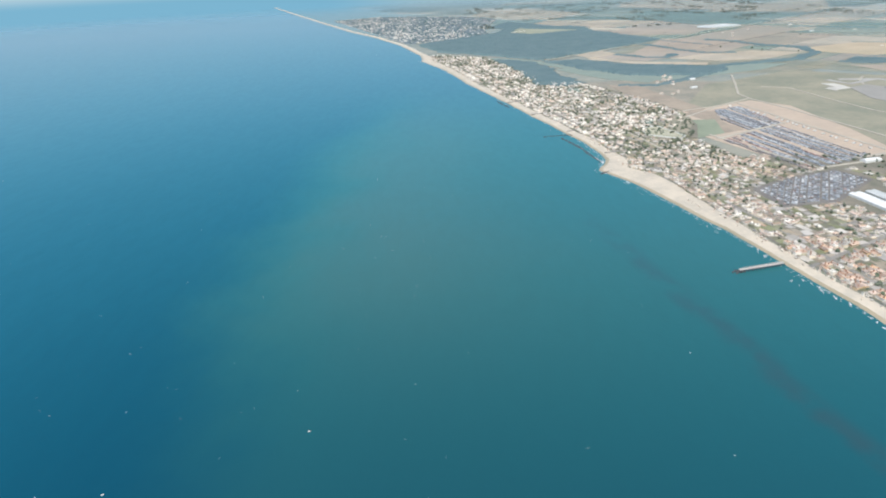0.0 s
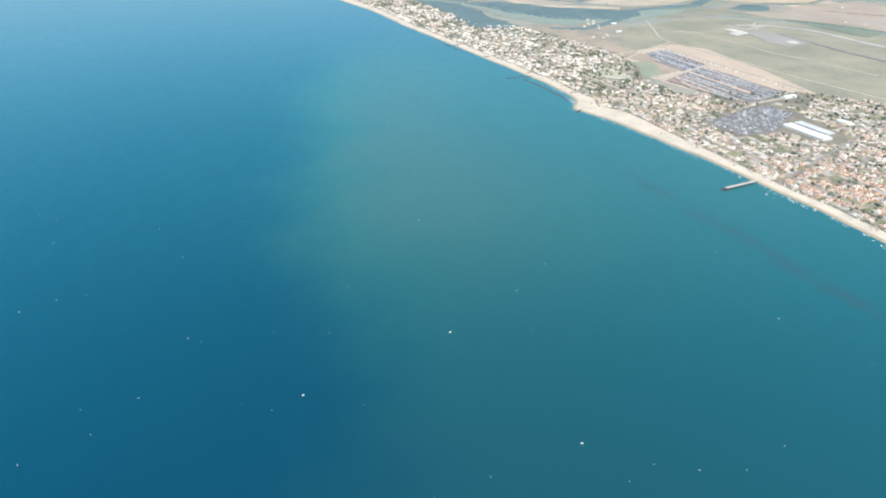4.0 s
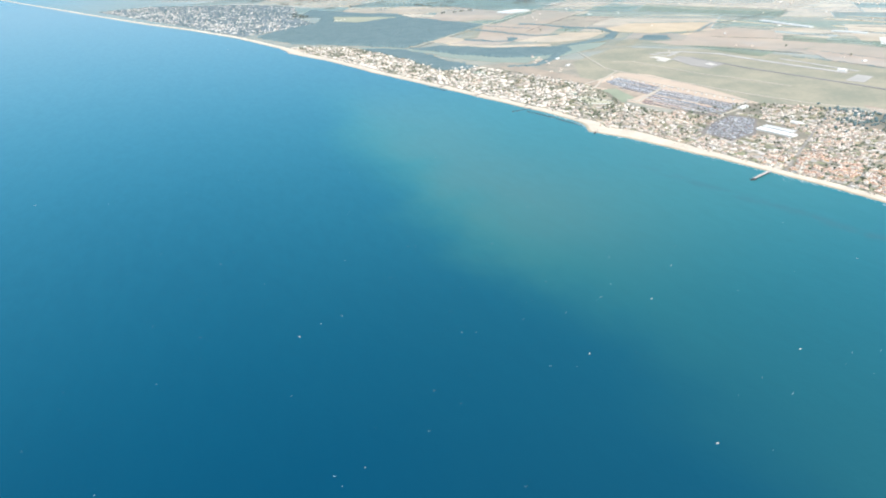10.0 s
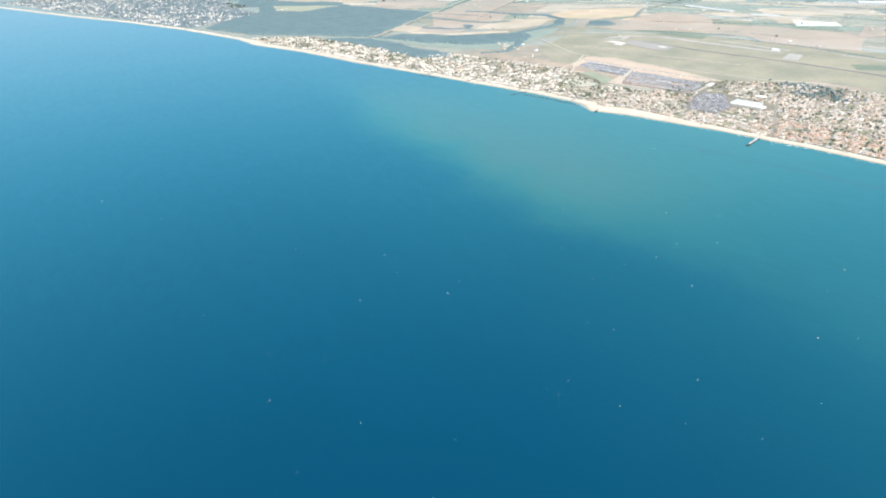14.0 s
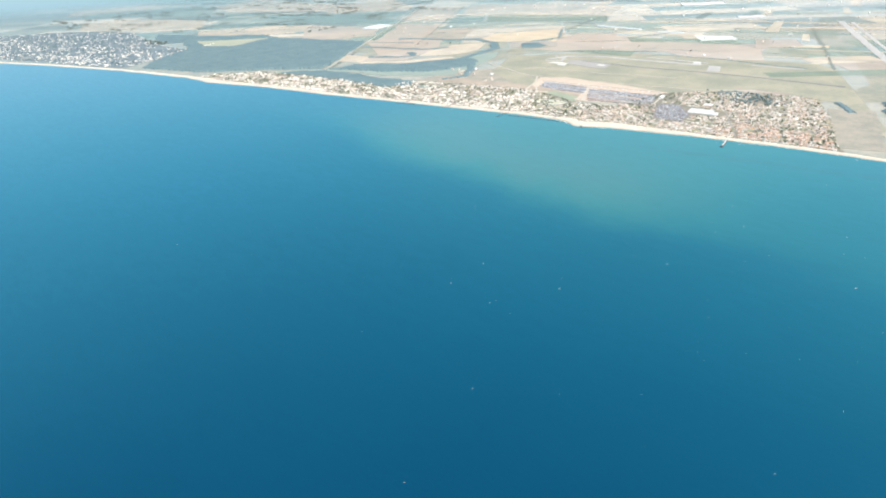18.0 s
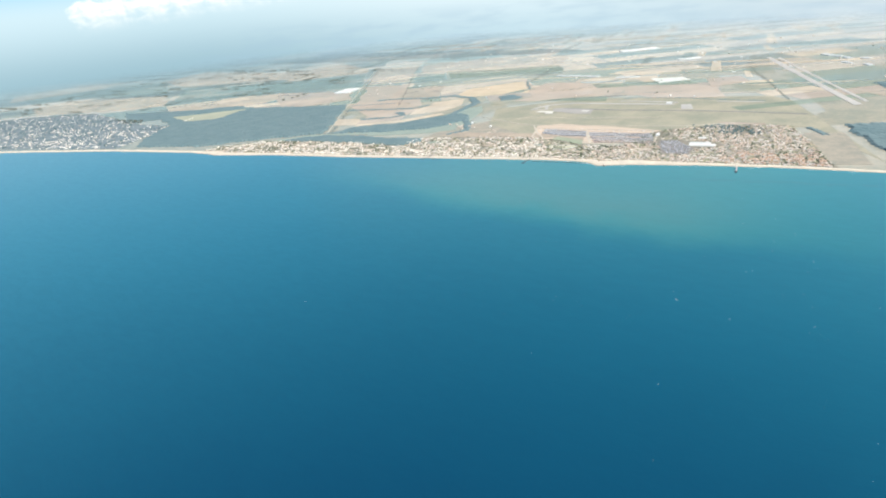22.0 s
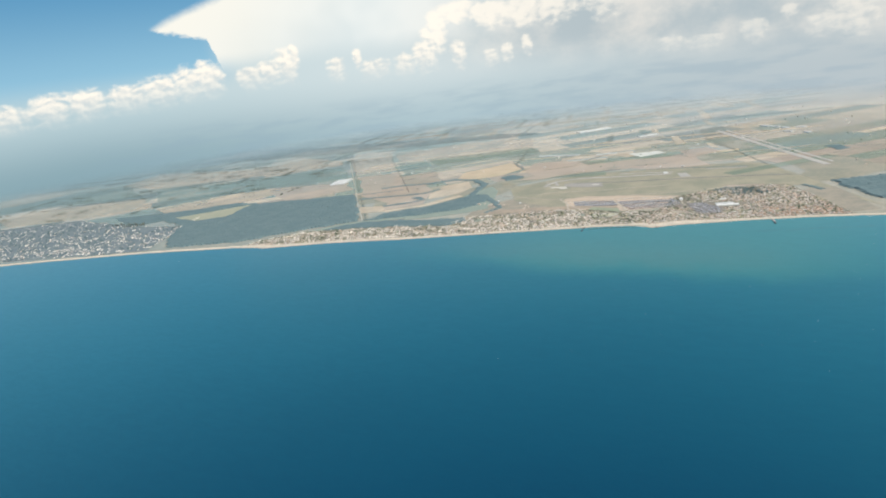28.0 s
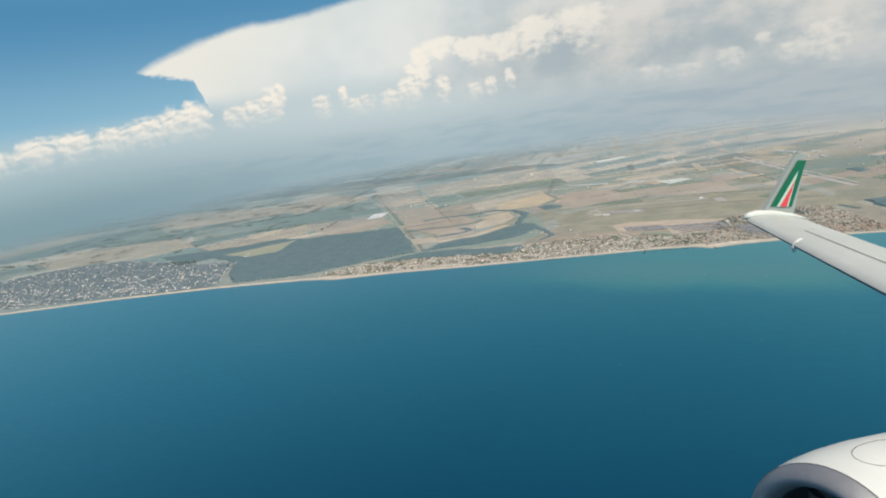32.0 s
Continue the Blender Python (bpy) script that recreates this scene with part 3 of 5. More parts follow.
patch("field", [(950, 1310), (1064, 982), (962, 905), (824, 1195)], CROPS[3], 0.93, "long blue-green crop field")
patch("field", [(803, 596), (822, 528), (787, 500), (740, 551)], surface("plastic_mulch", (0.5, 0.52, 0.5), (0.41, 0.44, 0.41), 0.05, 0.4), 0.98, "field under white plastic sheeting")
TAN, TEAL, HAZEWOOD = surface("tan_stubble", (0.61, 0.51, 0.385), (0.5, 0.43, 0.335), 0.01, 0.08, drift=1.6, fade=0.7), MID_CROPS[1], FAR_CROPS[2]


def ragged(outline, step, amount):
    """The outline with its sides broken into short, slightly wandering pieces."""
    out = []
    for (x0, y0), (x1, y1) in zip(outline, outline[1:] + outline[:1]):
        n = max(1, int(math.hypot(x1 - x0, y1 - y0) / step))
        for i in range(n):
            x, y = x0 + (x1 - x0) * i / n, y0 + (y1 - y0) * i / n
            out.append((x + amount * noise.noise((x * 0.02, y * 0.02, 1.7)), y + amount * noise.noise((x * 0.02, y * 0.02, 5.3))))
    return out


patch("field", ragged([(322, 3198), (620, 2888), (718, 2682), (507, 2275), (373, 2710), (223, 2801)], 40, 14), TEAL, 0.84, "wide blue-green pasture")
patch("field", ragged([(612, 2333), (768, 1912), (911, 1646), (670, 1424), (563, 1669), (487, 1773), (367, 1967)], 40, 14), TEAL, 0.845, "wide blue-green pasture")
patch("field", ragged([(922, 1421), (933, 1115), (1047, 949), (910, 876), (840, 1059), (651, 1198)], 40, 14), TEAL, 0.85, "long blue-green crop field")
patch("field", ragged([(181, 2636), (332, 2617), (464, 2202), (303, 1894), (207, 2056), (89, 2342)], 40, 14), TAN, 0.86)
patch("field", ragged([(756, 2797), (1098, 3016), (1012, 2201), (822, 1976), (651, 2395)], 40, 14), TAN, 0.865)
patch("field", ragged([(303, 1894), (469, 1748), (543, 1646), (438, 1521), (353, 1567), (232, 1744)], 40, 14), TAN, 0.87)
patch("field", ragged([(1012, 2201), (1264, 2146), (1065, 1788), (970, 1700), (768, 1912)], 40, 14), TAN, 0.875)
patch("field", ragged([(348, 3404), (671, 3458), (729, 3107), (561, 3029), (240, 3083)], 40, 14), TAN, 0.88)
patch("field", ragged([(543, 1646), (596, 1378), (475, 1252), (333, 1352), (422, 1502)], 40, 14), PINK, 0.885)
patch("field", ragged([(1100, 1774), (1105, 1577), (758, 1310), (705, 1420)], 40, 14), MID_CROPS[3], 0.89)
patch("field", ragged([(1127, 1567), (1347, 1362), (1334, 1083), (1060, 955), (963, 1112), (946, 1426)], 40, 14), MID_CROPS[3], 0.895)
patch("field", ragged([(664, 1383), (704, 1261), (432, 1051), (381, 1138)], 40, 14), PINK, 0.90)
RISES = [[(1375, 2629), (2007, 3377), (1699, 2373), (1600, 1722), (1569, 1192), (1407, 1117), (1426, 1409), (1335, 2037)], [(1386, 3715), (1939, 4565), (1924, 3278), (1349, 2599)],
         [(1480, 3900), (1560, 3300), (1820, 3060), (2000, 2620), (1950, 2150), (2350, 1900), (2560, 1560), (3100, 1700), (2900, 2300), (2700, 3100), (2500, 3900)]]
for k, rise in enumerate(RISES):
    patch("far_wood", ragged(rise, 60, 90), HAZEWOOD, 0.905 + 0.007 * k, "far wooded rise, blued by haze")
patch("far_wood", ragged([(195, 1928), (231, 1773), (339, 1575), (284, 1477), (195, 1628), (97, 1682)], 20, 14), FOREST, 0.915)


def field_strips():
    """Narrow strips of stubble, fallow and crop that lie along the shore across the larger fields, joined by crop."""
    random.seed(97)
    groups = {}
    for i in range(620):
        x, y = random.uniform(380, 2900), random.uniform(250, 3600)
        if x < coast(y) + 430 or inside(x, y, AIRFIELD) or inside(x, y, WOODED) or any(inside(px, py, w) for w in NAMED for px, py in ((x, y), (x - 25, y + 60), (x + 25, y - 60))) or math.hypot(x + 650, y - 180) > 3600:
            continue
        near_by = math.hypot(x - 300, y - 700)
        length, width = random.uniform(30, 110) * (1 + near_by / 1500), random.uniform(3, 9) * (1 + near_by / 1300)
        a = radians(random.choice((103, 103, 106, 16)) + random.uniform(-3, 3))
        ca, sa = math.cos(a), math.sin(a)
        quad = [(x + u * ca - v * sa, y + u * sa + v * ca) for u, v in ((-length, -width), (length, -width * random.uniform(0.5, 1)), (length * random.uniform(0.7, 1), width), (-length * random.uniform(0.7, 1), width))]
        m = random.choices((MID_CROPS[0], MID_CROPS[3], MID_CROPS[1], MID_CROPS[2], CROPS[0]), (2, 1, 7, 5, 1) if y > 1900 else (7, 4, 4, 1.2, 5))[0]
        groups.setdefault(m.name, []).append((quad, 0.921 + i * 0.00006))
    for tone, group in groups.items():
        verts, faces = [], []
        for q, top in group:
            v, f = slab(q, 0.3, top)
            faces += [tuple(len(verts) + k for k in face) for face in f]
            verts += v
        tagged(new("field_strips", mesh("field_strips", verts, faces, bpy.data.materials[tone])), "narrow strips of stubble and crops on the plain", "fields", kind="stuff")


WOODED = [(-60, 1310), (60, 1080), (146, 975), (420, 1192), (360, 1580), (190, 1740), (110, 1490)]
field_strips()
patch("meadow", [(322, 836), (400, 836), (446, 816), (394, 777), (316, 748), (257, 730), (212, 746), (240, 790)], MEADOW, 0.7, "damp green meadow inside the channel bend")
patch("scrub", [(327, 203), (338, 157), (190, 112), (178, 150)], SCRUB, 0.72)
patch("field", [(185, 1640), (240, 1575), (330, 1490), (191, 1432), (150, 1500)], surface("young_crop", (0.285, 0.30, 0.23), (0.245, 0.265, 0.205), 0.02, 0.2), 0.95, "pale green clearing among the pines")
patch("field", [(240, 1010), (300, 975), (420, 985), (470, 1060), (400, 1110)], CROPS[2], 0.85)
patch("field", [(430, 1090), (520, 1000), (700, 1120), (640, 1230)], CROPS[1], 0.85)
patch("grassland", AIRFIELD, surface("airfield_grass", (0.29, 0.275, 0.21), (0.22, 0.225, 0.175), 0.018, 0.2, drift=1.3), 0.65, "mown dry grass of the airfield")
patch("bare_earth", [(213, 556), (292, 590), (314, 558), (311, 464), (300, 376), (268, 374), (228, 362), (196, 464)], surface("bare_earth", (0.45, 0.37, 0.295), (0.385, 0.325, 0.265), 0.02, 0.2), 0.70, "bare sandy earth round the vehicle compound")
patch("bare_earth", [(212, 545), (243, 553), (232, 508), (236, 476), (216, 468), (222, 508)], CROPS[1], 0.73)
patch("meadow", [(204, 520), (228, 516), (216, 468), (186, 455), (184, 480)], surface("playing_field", (0.235, 0.27, 0.20), (0.20, 0.235, 0.175), 0.03, 0.3), 0.75, "green playing field beside the vehicle compound")
patch("bare_earth", ragged([(186, 716), (216, 704), (229, 618), (240, 561), (223, 540), (204, 598), (187, 666)], 10, 6), CROPS[1], 0.90, "dusty track and bare earth behind the houses")
patch("bare_earth", ragged([(192, 541), (213, 548), (205, 505), (192, 468), (180, 476), (181, 506)], 8, 5), surface("dusty_yard", (0.31, 0.28, 0.22), (0.225, 0.225, 0.175), 0.08, 0.6), 0.91, "dusty open yards between houses and playing field")
patch("scrub", [(215, 560), (290, 600), (330, 690), (240, 745), (165, 738), (190, 640)], SCRUB, 0.62)


def strip(name, points, width, material, level, label="", kind="structure", category="road"):
    v, f = band(points, width, 0.3, level)
    ob = tagged(new(name, mesh(name, v, f, material)), label or "pale road across the plain", category, kind=kind)
    return ob


part("meadow", mesh("meadow", *band([(-22, 1108), (50, 1040), (120, 985), (160, 900), (178, 850)], 16, 0.3, 0.8), MEADOW), None, ground)
part("meadow", mesh("meadow", *band([(172, 872), (190, 820), (215, 770), (250, 735)], 44, 0.3, 0.82), MEADOW), None, ground, "damp green meadow behind the village")
strip("road", [(140, 958), (290, 1090), (447, 1221), (720, 1452), (996, 1686)], 2.6, surface("worn_verge", (0.31, 0.315, 0.275), (0.26, 0.27, 0.235), 0.05, 0.5), 1.0, "straight pale road beside the pine wood")
strip("runway", [(1134, 425), (830, 296), (531, 166)], 12, CONCRETE, 1.0, "long pale concrete runway", category="runway")
strip("taxiway", [(1125, 400), (840, 280), (560, 158)], 6, CONCRETE, 0.98, "narrow pale taxiway beside the runway", category="taxiway")
strip("road", [(214, 555), (275, 579), (282, 513), (299, 394)], 2.6, TRACK, 1.06, "pale fence track round the vehicle compound")
strip("road", [(203, 465), (229, 381), (233, 368), (270, 378)], 2.4, TRACK, 1.06, "pale fence track round the vehicle compound")
strip("taxiway", [(527, 548), (526, 490), (524, 436)], 6, CONCRETE, 0.98, "short pale taxiway strip", category="taxiway")
strip("taxiway", [(540, 375), (543, 300)], 5, CONCRETE, 0.98, "short pale taxiway strip", category="taxiway")
strip("taxiway", [(430, 680), (469, 669), (496, 624), (496, 571), (499, 507), (505, 436)], 9, CONCRETE, 1.0, "pale curved airfield taxiway", category="taxiway")
strip("runway", [(442, 621), (441, 509), (449, 440), (454, 380), (455, 301), (452, 220)], 4.5, surface("dark_asphalt", (0.15, 0.155, 0.165), (0.19, 0.19, 0.195), 0.05, 0.4), 0.96, "grey disused airfield runway", category="runway")
patch("apron", [(505, 425), (508, 408), (469, 392), (463, 410)], CONCRETE, 0.97, "square pale concrete apron")
patch("apron", [(412, 629), (437, 642), (446, 622), (440, 560), (402, 548), (398, 576)], surface("grey_concrete", (0.285, 0.28, 0.262), (0.25, 0.247, 0.232), 0.03, 0.3), 0.95, "weathered grey concrete apron")
for plate in ([(400, 660), (411, 657), (413, 643), (402, 640)], [(393, 636), (402, 639), (413, 642), (412, 627), (396, 622)], [(388, 632), (395, 634), (396, 622), (391, 616)], [(420, 575), (432, 577), (428, 562), (418, 562)]):
    patch("apron", plate, CONCRETE_PALE, 1.0, "bright concrete apron slab")
strip("road", [(467, 694), (448, 672), (436, 645)], 2.4, TRACK, 1.02, "pale track to the apron")
strip("road", [(336, 660), (358, 644), (361, 581), (367, 523), (377, 498), (392, 420)], 2.0, TRACK, 0.97, "thin pale track across the airfield")
strip("road", [(341, 744), (318, 680), (296, 624), (296, 596), (306, 546), (312, 497), (321, 434), (338, 360), (372, 300)], 2.4, TRACK, 0.99, "pale perimeter road of the airfield")
strip("apron", [(418, 680), (425, 650), (462, 670)], 7, CONCRETE, 1.05, "bright concrete apron corner", category="apron")
strip("road", [(203, 451), (275, 492)], 3.0, TRACK, 1.05, "pale lane through the vehicle compound")
strip("road", [(242, 381), (297, 394)], 4, TRACK, 1.05)
strip("road", [(208, 530), (256, 572), (296, 600)], 2.2, TRACK, 0.98, "pale lane to the vehicle compound")
strip("road", [(180, 520), (205, 560), (190, 640), (160, 700), (130, 742)], 3, ROAD, 0.95)
for y0, y1 in ((150, 300), (300, 470), (470, 740)):
    strip("street", [(coast(y) + beach_width(y) + 13, y) for y in np.linspace(y0, y1, 14)], 2.0, ROAD, 0.85, "grey seafront street", category="street")
strip("street", [(coast(y) + beach_width(y) + 13, y) for y in np.linspace(740, 1090, 18)], 1.8, ROAD, 0.85, "grey seafront street", category="street")
for shift in (34, 55):
    strip("street", [(coast(y) + beach_width(y) + shift, y) for y in np.linspace(170, 300, 12)], 1.8, ROAD, 0.85, "grey village street", category="street")


# ---- woods: a bumpy canopy with steep ragged edges ----
def wood(name, outline, height, label, material=None, cell=5.0, warp=9.0, glade=None):
    xs = [p[0] for p in outline]
    ys = [p[1] for p in outline]
    nx, ny = int((max(xs) - min(xs)) / cell) + 3, int((max(ys) - min(ys)) / cell) + 3
    verts, faces, solid = [], [], {}
    for j in range(ny):
        for i in range(nx):
            x, y = min(xs) + (i - 1) * cell, min(ys) + (j - 1) * cell
            wx, wy = x + warp * noise.noise((x * 0.03, y * 0.03, 2)), y + warp * noise.noise((x * 0.03, y * 0.03, 8))
            ok = inside(wx, wy, outline) and not (glade and inside(wx, wy, glade))
            solid[i, j] = ok
            bump = noise.noise((x * 0.35, y * 0.35, 0)) + 0.8 * noise.noise((x * 0.9, y * 0.9, 4))
            z = height * (0.82 + 0.28 * bump) if ok else 0.2
            verts.append((x + random.uniform(-1, 1) * cell * 0.3, y + random.uniform(-1, 1) * cell * 0.3, max(0.2, z)))
    for j in range(ny - 1):
        for i in range(nx - 1):
            if solid[i, j] or solid[i + 1, j] or solid[i, j + 1] or solid[i + 1, j + 1]:
                a = j * nx + i
                faces.append((a, a + 1, a + nx + 1, a + nx))
    return tagged(new(name, mesh(name, verts, faces, material or FOREST)), label, "wood", kind="stuff")


random.seed(11)
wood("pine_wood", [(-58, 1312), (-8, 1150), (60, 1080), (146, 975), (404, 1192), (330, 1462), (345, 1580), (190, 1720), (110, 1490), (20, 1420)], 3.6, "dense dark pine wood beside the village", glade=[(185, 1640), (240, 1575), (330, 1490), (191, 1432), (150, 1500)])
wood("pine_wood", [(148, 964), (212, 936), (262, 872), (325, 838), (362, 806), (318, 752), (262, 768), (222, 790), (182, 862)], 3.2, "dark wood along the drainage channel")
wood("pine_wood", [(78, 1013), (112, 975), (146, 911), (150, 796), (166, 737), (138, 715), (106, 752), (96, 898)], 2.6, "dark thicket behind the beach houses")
HEDGE = surface("hedge_foliage", (0.125, 0.155, 0.14), (0.155, 0.185, 0.165), 0.05, 0.4, fade=0.7)


def tree_line(points, width, height, label, cell=4.0, material=None):
    """A ragged belt of trees along a line."""
    v, _ = band(points, width, 0, 1)
    n = len(points)
    wood("hedge", [(p[0], p[1]) for p in v[:n]] + [(p[0], p[1]) for p in v[n:2 * n]][::-1], height, label, material, cell, 9.0 if width > 8 else 3.0)


tree_line([(470, 1150), (500, 1100), (514, 1030), (548, 975), (530, 905), (480, 852), (424, 840), (355, 822), (301, 826)], 17, 2.4, "dark trees along the winding channel")
tree_line([(400, 1172), (420, 1120), (448, 1066)], 7, 1.8, "dark row of trees between fields", 3.0)
tree_line([(350, 1126), (372, 1050), (392, 970), (440, 952)], 13, 2.0, "dark trees along the winding channel")
tree_line([(268, 1000), (292, 960), (322, 930), (350, 968)], 16, 2.0, "dark trees along the winding channel")
wood("thicket", [(508, 812), (552, 846), (580, 826), (542, 772), (524, 786)], 1.8, "low dark thicket round farm sheds")
tree_line([(620, 587), (621, 519), (630, 465)], 3.0, 1.5, "thin row of trees between fields", 2.5)
tree_line([(554, 548), (567, 485), (566, 428), (558, 366), (553, 300)], 3.0, 1.6, "thin row of trees at the airfield edge", 2.5)
tree_line([(200, 716), (240, 698), (306, 752), (296, 776)], 12, 2.2, "garden trees round the farm")
tree_line([(362, 203), (336, 186), (318, 176)], 7, 2.0, "low dark bushes on waste ground", 3.0)
tree_line([(645, 1008), (712, 966), (775, 922)], 4, 1.8, "dark trees along the yellow field", 3.0)
tree_line([(572, 850), (655, 826), (772, 906)], 4, 1.6, "dark trees along the yellow field", 3.0)
tree_line([(820, 1200), (955, 902), (1066, 980)], 4, 1.5, "hedge round the long crop field", 3.0, HEDGE)
wood("hedge", [(1001, 442), (1003, 438), (790, 351), (562, 264), (560, 267), (782, 354)], 1.3, "long dark hedge along a ditch", HEDGE, 2.6, 1.5)
tree_line([(417, 1029), (760, 1300), (1137, 1597)], 3, 1.4, "hedge along a field lane", 3.0, HEDGE)
wood("thicket", [(746, 168), (750, 142), (699, 122), (684, 149)], 2.2, "dark thicket beyond the airfield")
wood("pine_wood", [(384, 164), (450, 30), (350, -20), (256, 108), (300, 128)], 3.4, "dark wood beyond the airfield")
wood("hedge", [(146, 958), (450, 1214), (1000, 1676), (1003, 1671), (453, 1209), (149, 953)], 0.9, "trees lining the straight road", HEDGE, 3.5, 2.0)
for a, b in (((700, 700), (860, 640)), ((620, 760), (760, 560)), ((760, 890), (1010, 960)), ((520, 700), (590, 560)), ((900, 700), (1080, 520))):
    v = Vector((b[0] - a[0], b[1] - a[1])).normalized() * 3.0
    wood("hedge", [(a[0] - v.y, a[1] + v.x), (b[0] - v.y, b[1] + v.x), (b[0] + v.y, b[1] - v.x), (a[0] + v.y, a[1] - v.x)], 1.6, "dark hedge between fields", HEDGE, 4.0, 2.5)


PLASTIC = surface("dull_white_sheet", (0.50, 0.52, 0.52), (0.42, 0.45, 0.45), 0.1, 0.8, 0.5)


# ---- large sheds: greenhouses, terminal, hangars ----
def shed(name, corner, along, length, width, height, bays, label, category, material=WHITE):
    """A long low building of several gabled bays."""
    u = Vector((*along, 0)).normalized()
    v = Vector((-u.y, u.x, 0))
    base = new(name)
    base.location = (*corner, 0.6)
    step = width / bays
    w = slab([(p.x, p.y) for p in (Vector((0, 0, 0)), u * length, u * length + v * width, v * width)], 0, height)
    part("wall", mesh("wall", w[0], w[1], material), None, base)
    for i in range(bays):
        lo, hi = v * (i * step), v * ((i + 1) * step)
        mid = (lo + hi) / 2
        z, r = Vector((0, 0, height + 0.02)), Vector((0, 0, height + step * 0.16))
        vs = [lo + z, hi + z, mid + r, u * length + lo + z, u * length + hi + z, u * length + mid + r]
        part("roof", mesh("roof", vs, [(0, 3, 5, 2), (1, 2, 5, 4), (0, 2, 1), (3, 4, 5)], material), None, base)
    return tagged(base, label, category)


shed("greenhouse", (641, 1386), (614 - 641, 1462 - 1386), 46, 78, 2.0, 7, "large white plastic greenhouse block in the fields", "greenhouse", PLASTIC)
shed("greenhouse", (812, 684), (823 - 812, 631 - 684), 54, 9, 1.4, 2, "white plastic greenhouse rows in the fields", "greenhouse", PLASTIC)
shed("greenhouse", (848, 862), (827 - 848, 735 - 862), 125, 12, 1.5, 2, "white plastic greenhouse rows in the fields", "greenhouse", PLASTIC)
shed("greenhouse", (1352, 902), (1432 - 1352, 806 - 902), 120, 40, 1.8, 4, "white plastic greenhouse rows in the fields", "greenhouse", PLASTIC)
shed("greenhouse", (1120, 640), (0.6, -0.8), 60, 20, 1.6, 3, "white plastic greenhouse rows in the fields", "greenhouse", PLASTIC)
for spot, way, size in (((1146, 287), (0.8, 0.6), (34, 14)), ((1120, 262), (0.6, 0.8), (26, 12)), ((1078, 240), (0.9, 0.4), (30, 12)), ((1004, 230), (0.7, 0.7), (28, 9)), ((1075, 203), (0.5, 0.8), (22, 12)), ((964, 190), (0.8, 0.5), (24, 10))):
    shed("terminal_building", spot, way, size[0], size[1], 1.6, 2, "pale airport building beyond the runway", "building", PLASTIC)
shed("warehouse", (220, 317), (5, -35), 32, 8, 1.5, 2, "long white flat-roofed warehouse beside the car park", "warehouse", WHITE)
shed("warehouse", (231, 320), (5, -35), 26, 7, 1.3, 2, "pale flat-roofed warehouse beside the long white one", "warehouse", PLASTIC)
shed("warehouse", (266, 374), (0.95, 0.2), 12, 5, 1.6, 1, "white shed near the car park", "warehouse")
shed("warehouse", (262, 318), (0.2, -1), 10, 5, 1.4, 1, "white shed near the car park", "warehouse")
shed("hangar", (508, 452), (0.2, -1), 9, 6, 2.2, 1, "small pale hangar on the airfield", "hangar")
shed("shed", (284, 722), (1, 0.3), 7, 3.5, 1.4, 1, "white farm shed on the plain", "shed")
shed("shed", (266, 668), (1, 0.4), 7, 3.5, 1.4, 1, "white farm shed on the plain", "shed")


# ---- vehicle compounds: blocks of close-parked rows with open lanes between ----
def car_rows(name, outline, rows, gap, turn, label, tints, chance=0.95, step=0.78, run=(14, 60)):
    """rows: how many lines of cars stand nose to tail in one block; gap: the lane between blocks."""
    verts, faces, slots = [], [], []
    ca, sa = math.cos(radians(turn)), math.sin(radians(turn))
    cx, cy = sum(p[0] for p in outline) / len(outline), sum(p[1] for p in outline) / len(outline)
    shape = ((-0.3, -0.72, 0.0), (0.3, -0.72, 0.0), (0.3, 0.72, 0.0), (-0.3, 0.72, 0.0), (-0.3, -0.72, 0.32), (0.3, -0.72, 0.32), (0.3, 0.72, 0.32), (-0.3, 0.72, 0.32),
             (-0.26, -0.3, 0.55), (0.26, -0.3, 0.55), (0.26, 0.42, 0.55), (-0.26, 0.42, 0.55))
    skin = ((0, 1, 5, 4), (1, 2, 6, 5), (2, 3, 7, 6), (3, 0, 4, 7), (4, 5, 9, 8), (5, 6, 10, 9), (6, 7, 11, 10), (7, 4, 8, 11), (8, 9, 10, 11))
    v = -120.0
    row = 0
    tint = 0
    while v < 120:
        v += gap * random.uniform(0.7, 1.5) if row % rows == 0 else 1.56
        row += 1
        u = -120.0
        left = 0.0
        while u < 120:
            u += step
            left -= step
            if left < 0:
                left = random.uniform(*run)
                tint = random.choices(range(4), tints)[0]
                bare = random.random() < 0.10
            x, y = cx + u * ca - v * sa, cy + u * sa + v * ca
            if bare or random.random() > chance or not inside(x, y, outline):
                continue
            n = len(verts)
            verts += [(x + px * ca - py * sa, y + px * sa + py * ca, 0.72 + pz) for px, py, pz in shape]
            faces += [tuple(n + i for i in f) for f in skin]
            slots += [tint] * len(skin)
    return tagged(new(name, mesh(name, verts, faces, [CARS, DARKCARS, PALECARS, REDCARS], slots)), label, "cars", kind="stuff")


random.seed(21)


def first_truck():
    truck = new("truck")
    for name, u0, u1, top, m in (("cargo_box", -1.2, 0.55, 1.15, WHITE), ("cab", 0.62, 1.2, 0.95, PALECARS), ("chassis", -1.15, 1.15, 0.2, DARKCARS)):
        v, f = slab([(u0, -0.4), (u1, -0.4), (u1, 0.4), (u0, 0.4)], 0.02 if name == "chassis" else 0.2, top)
        part(name, mesh(name, v, f, m), None, truck)
    return tagged(truck, "white box truck parked on the compound's edge", "truck", "trucks along the vehicle compound")


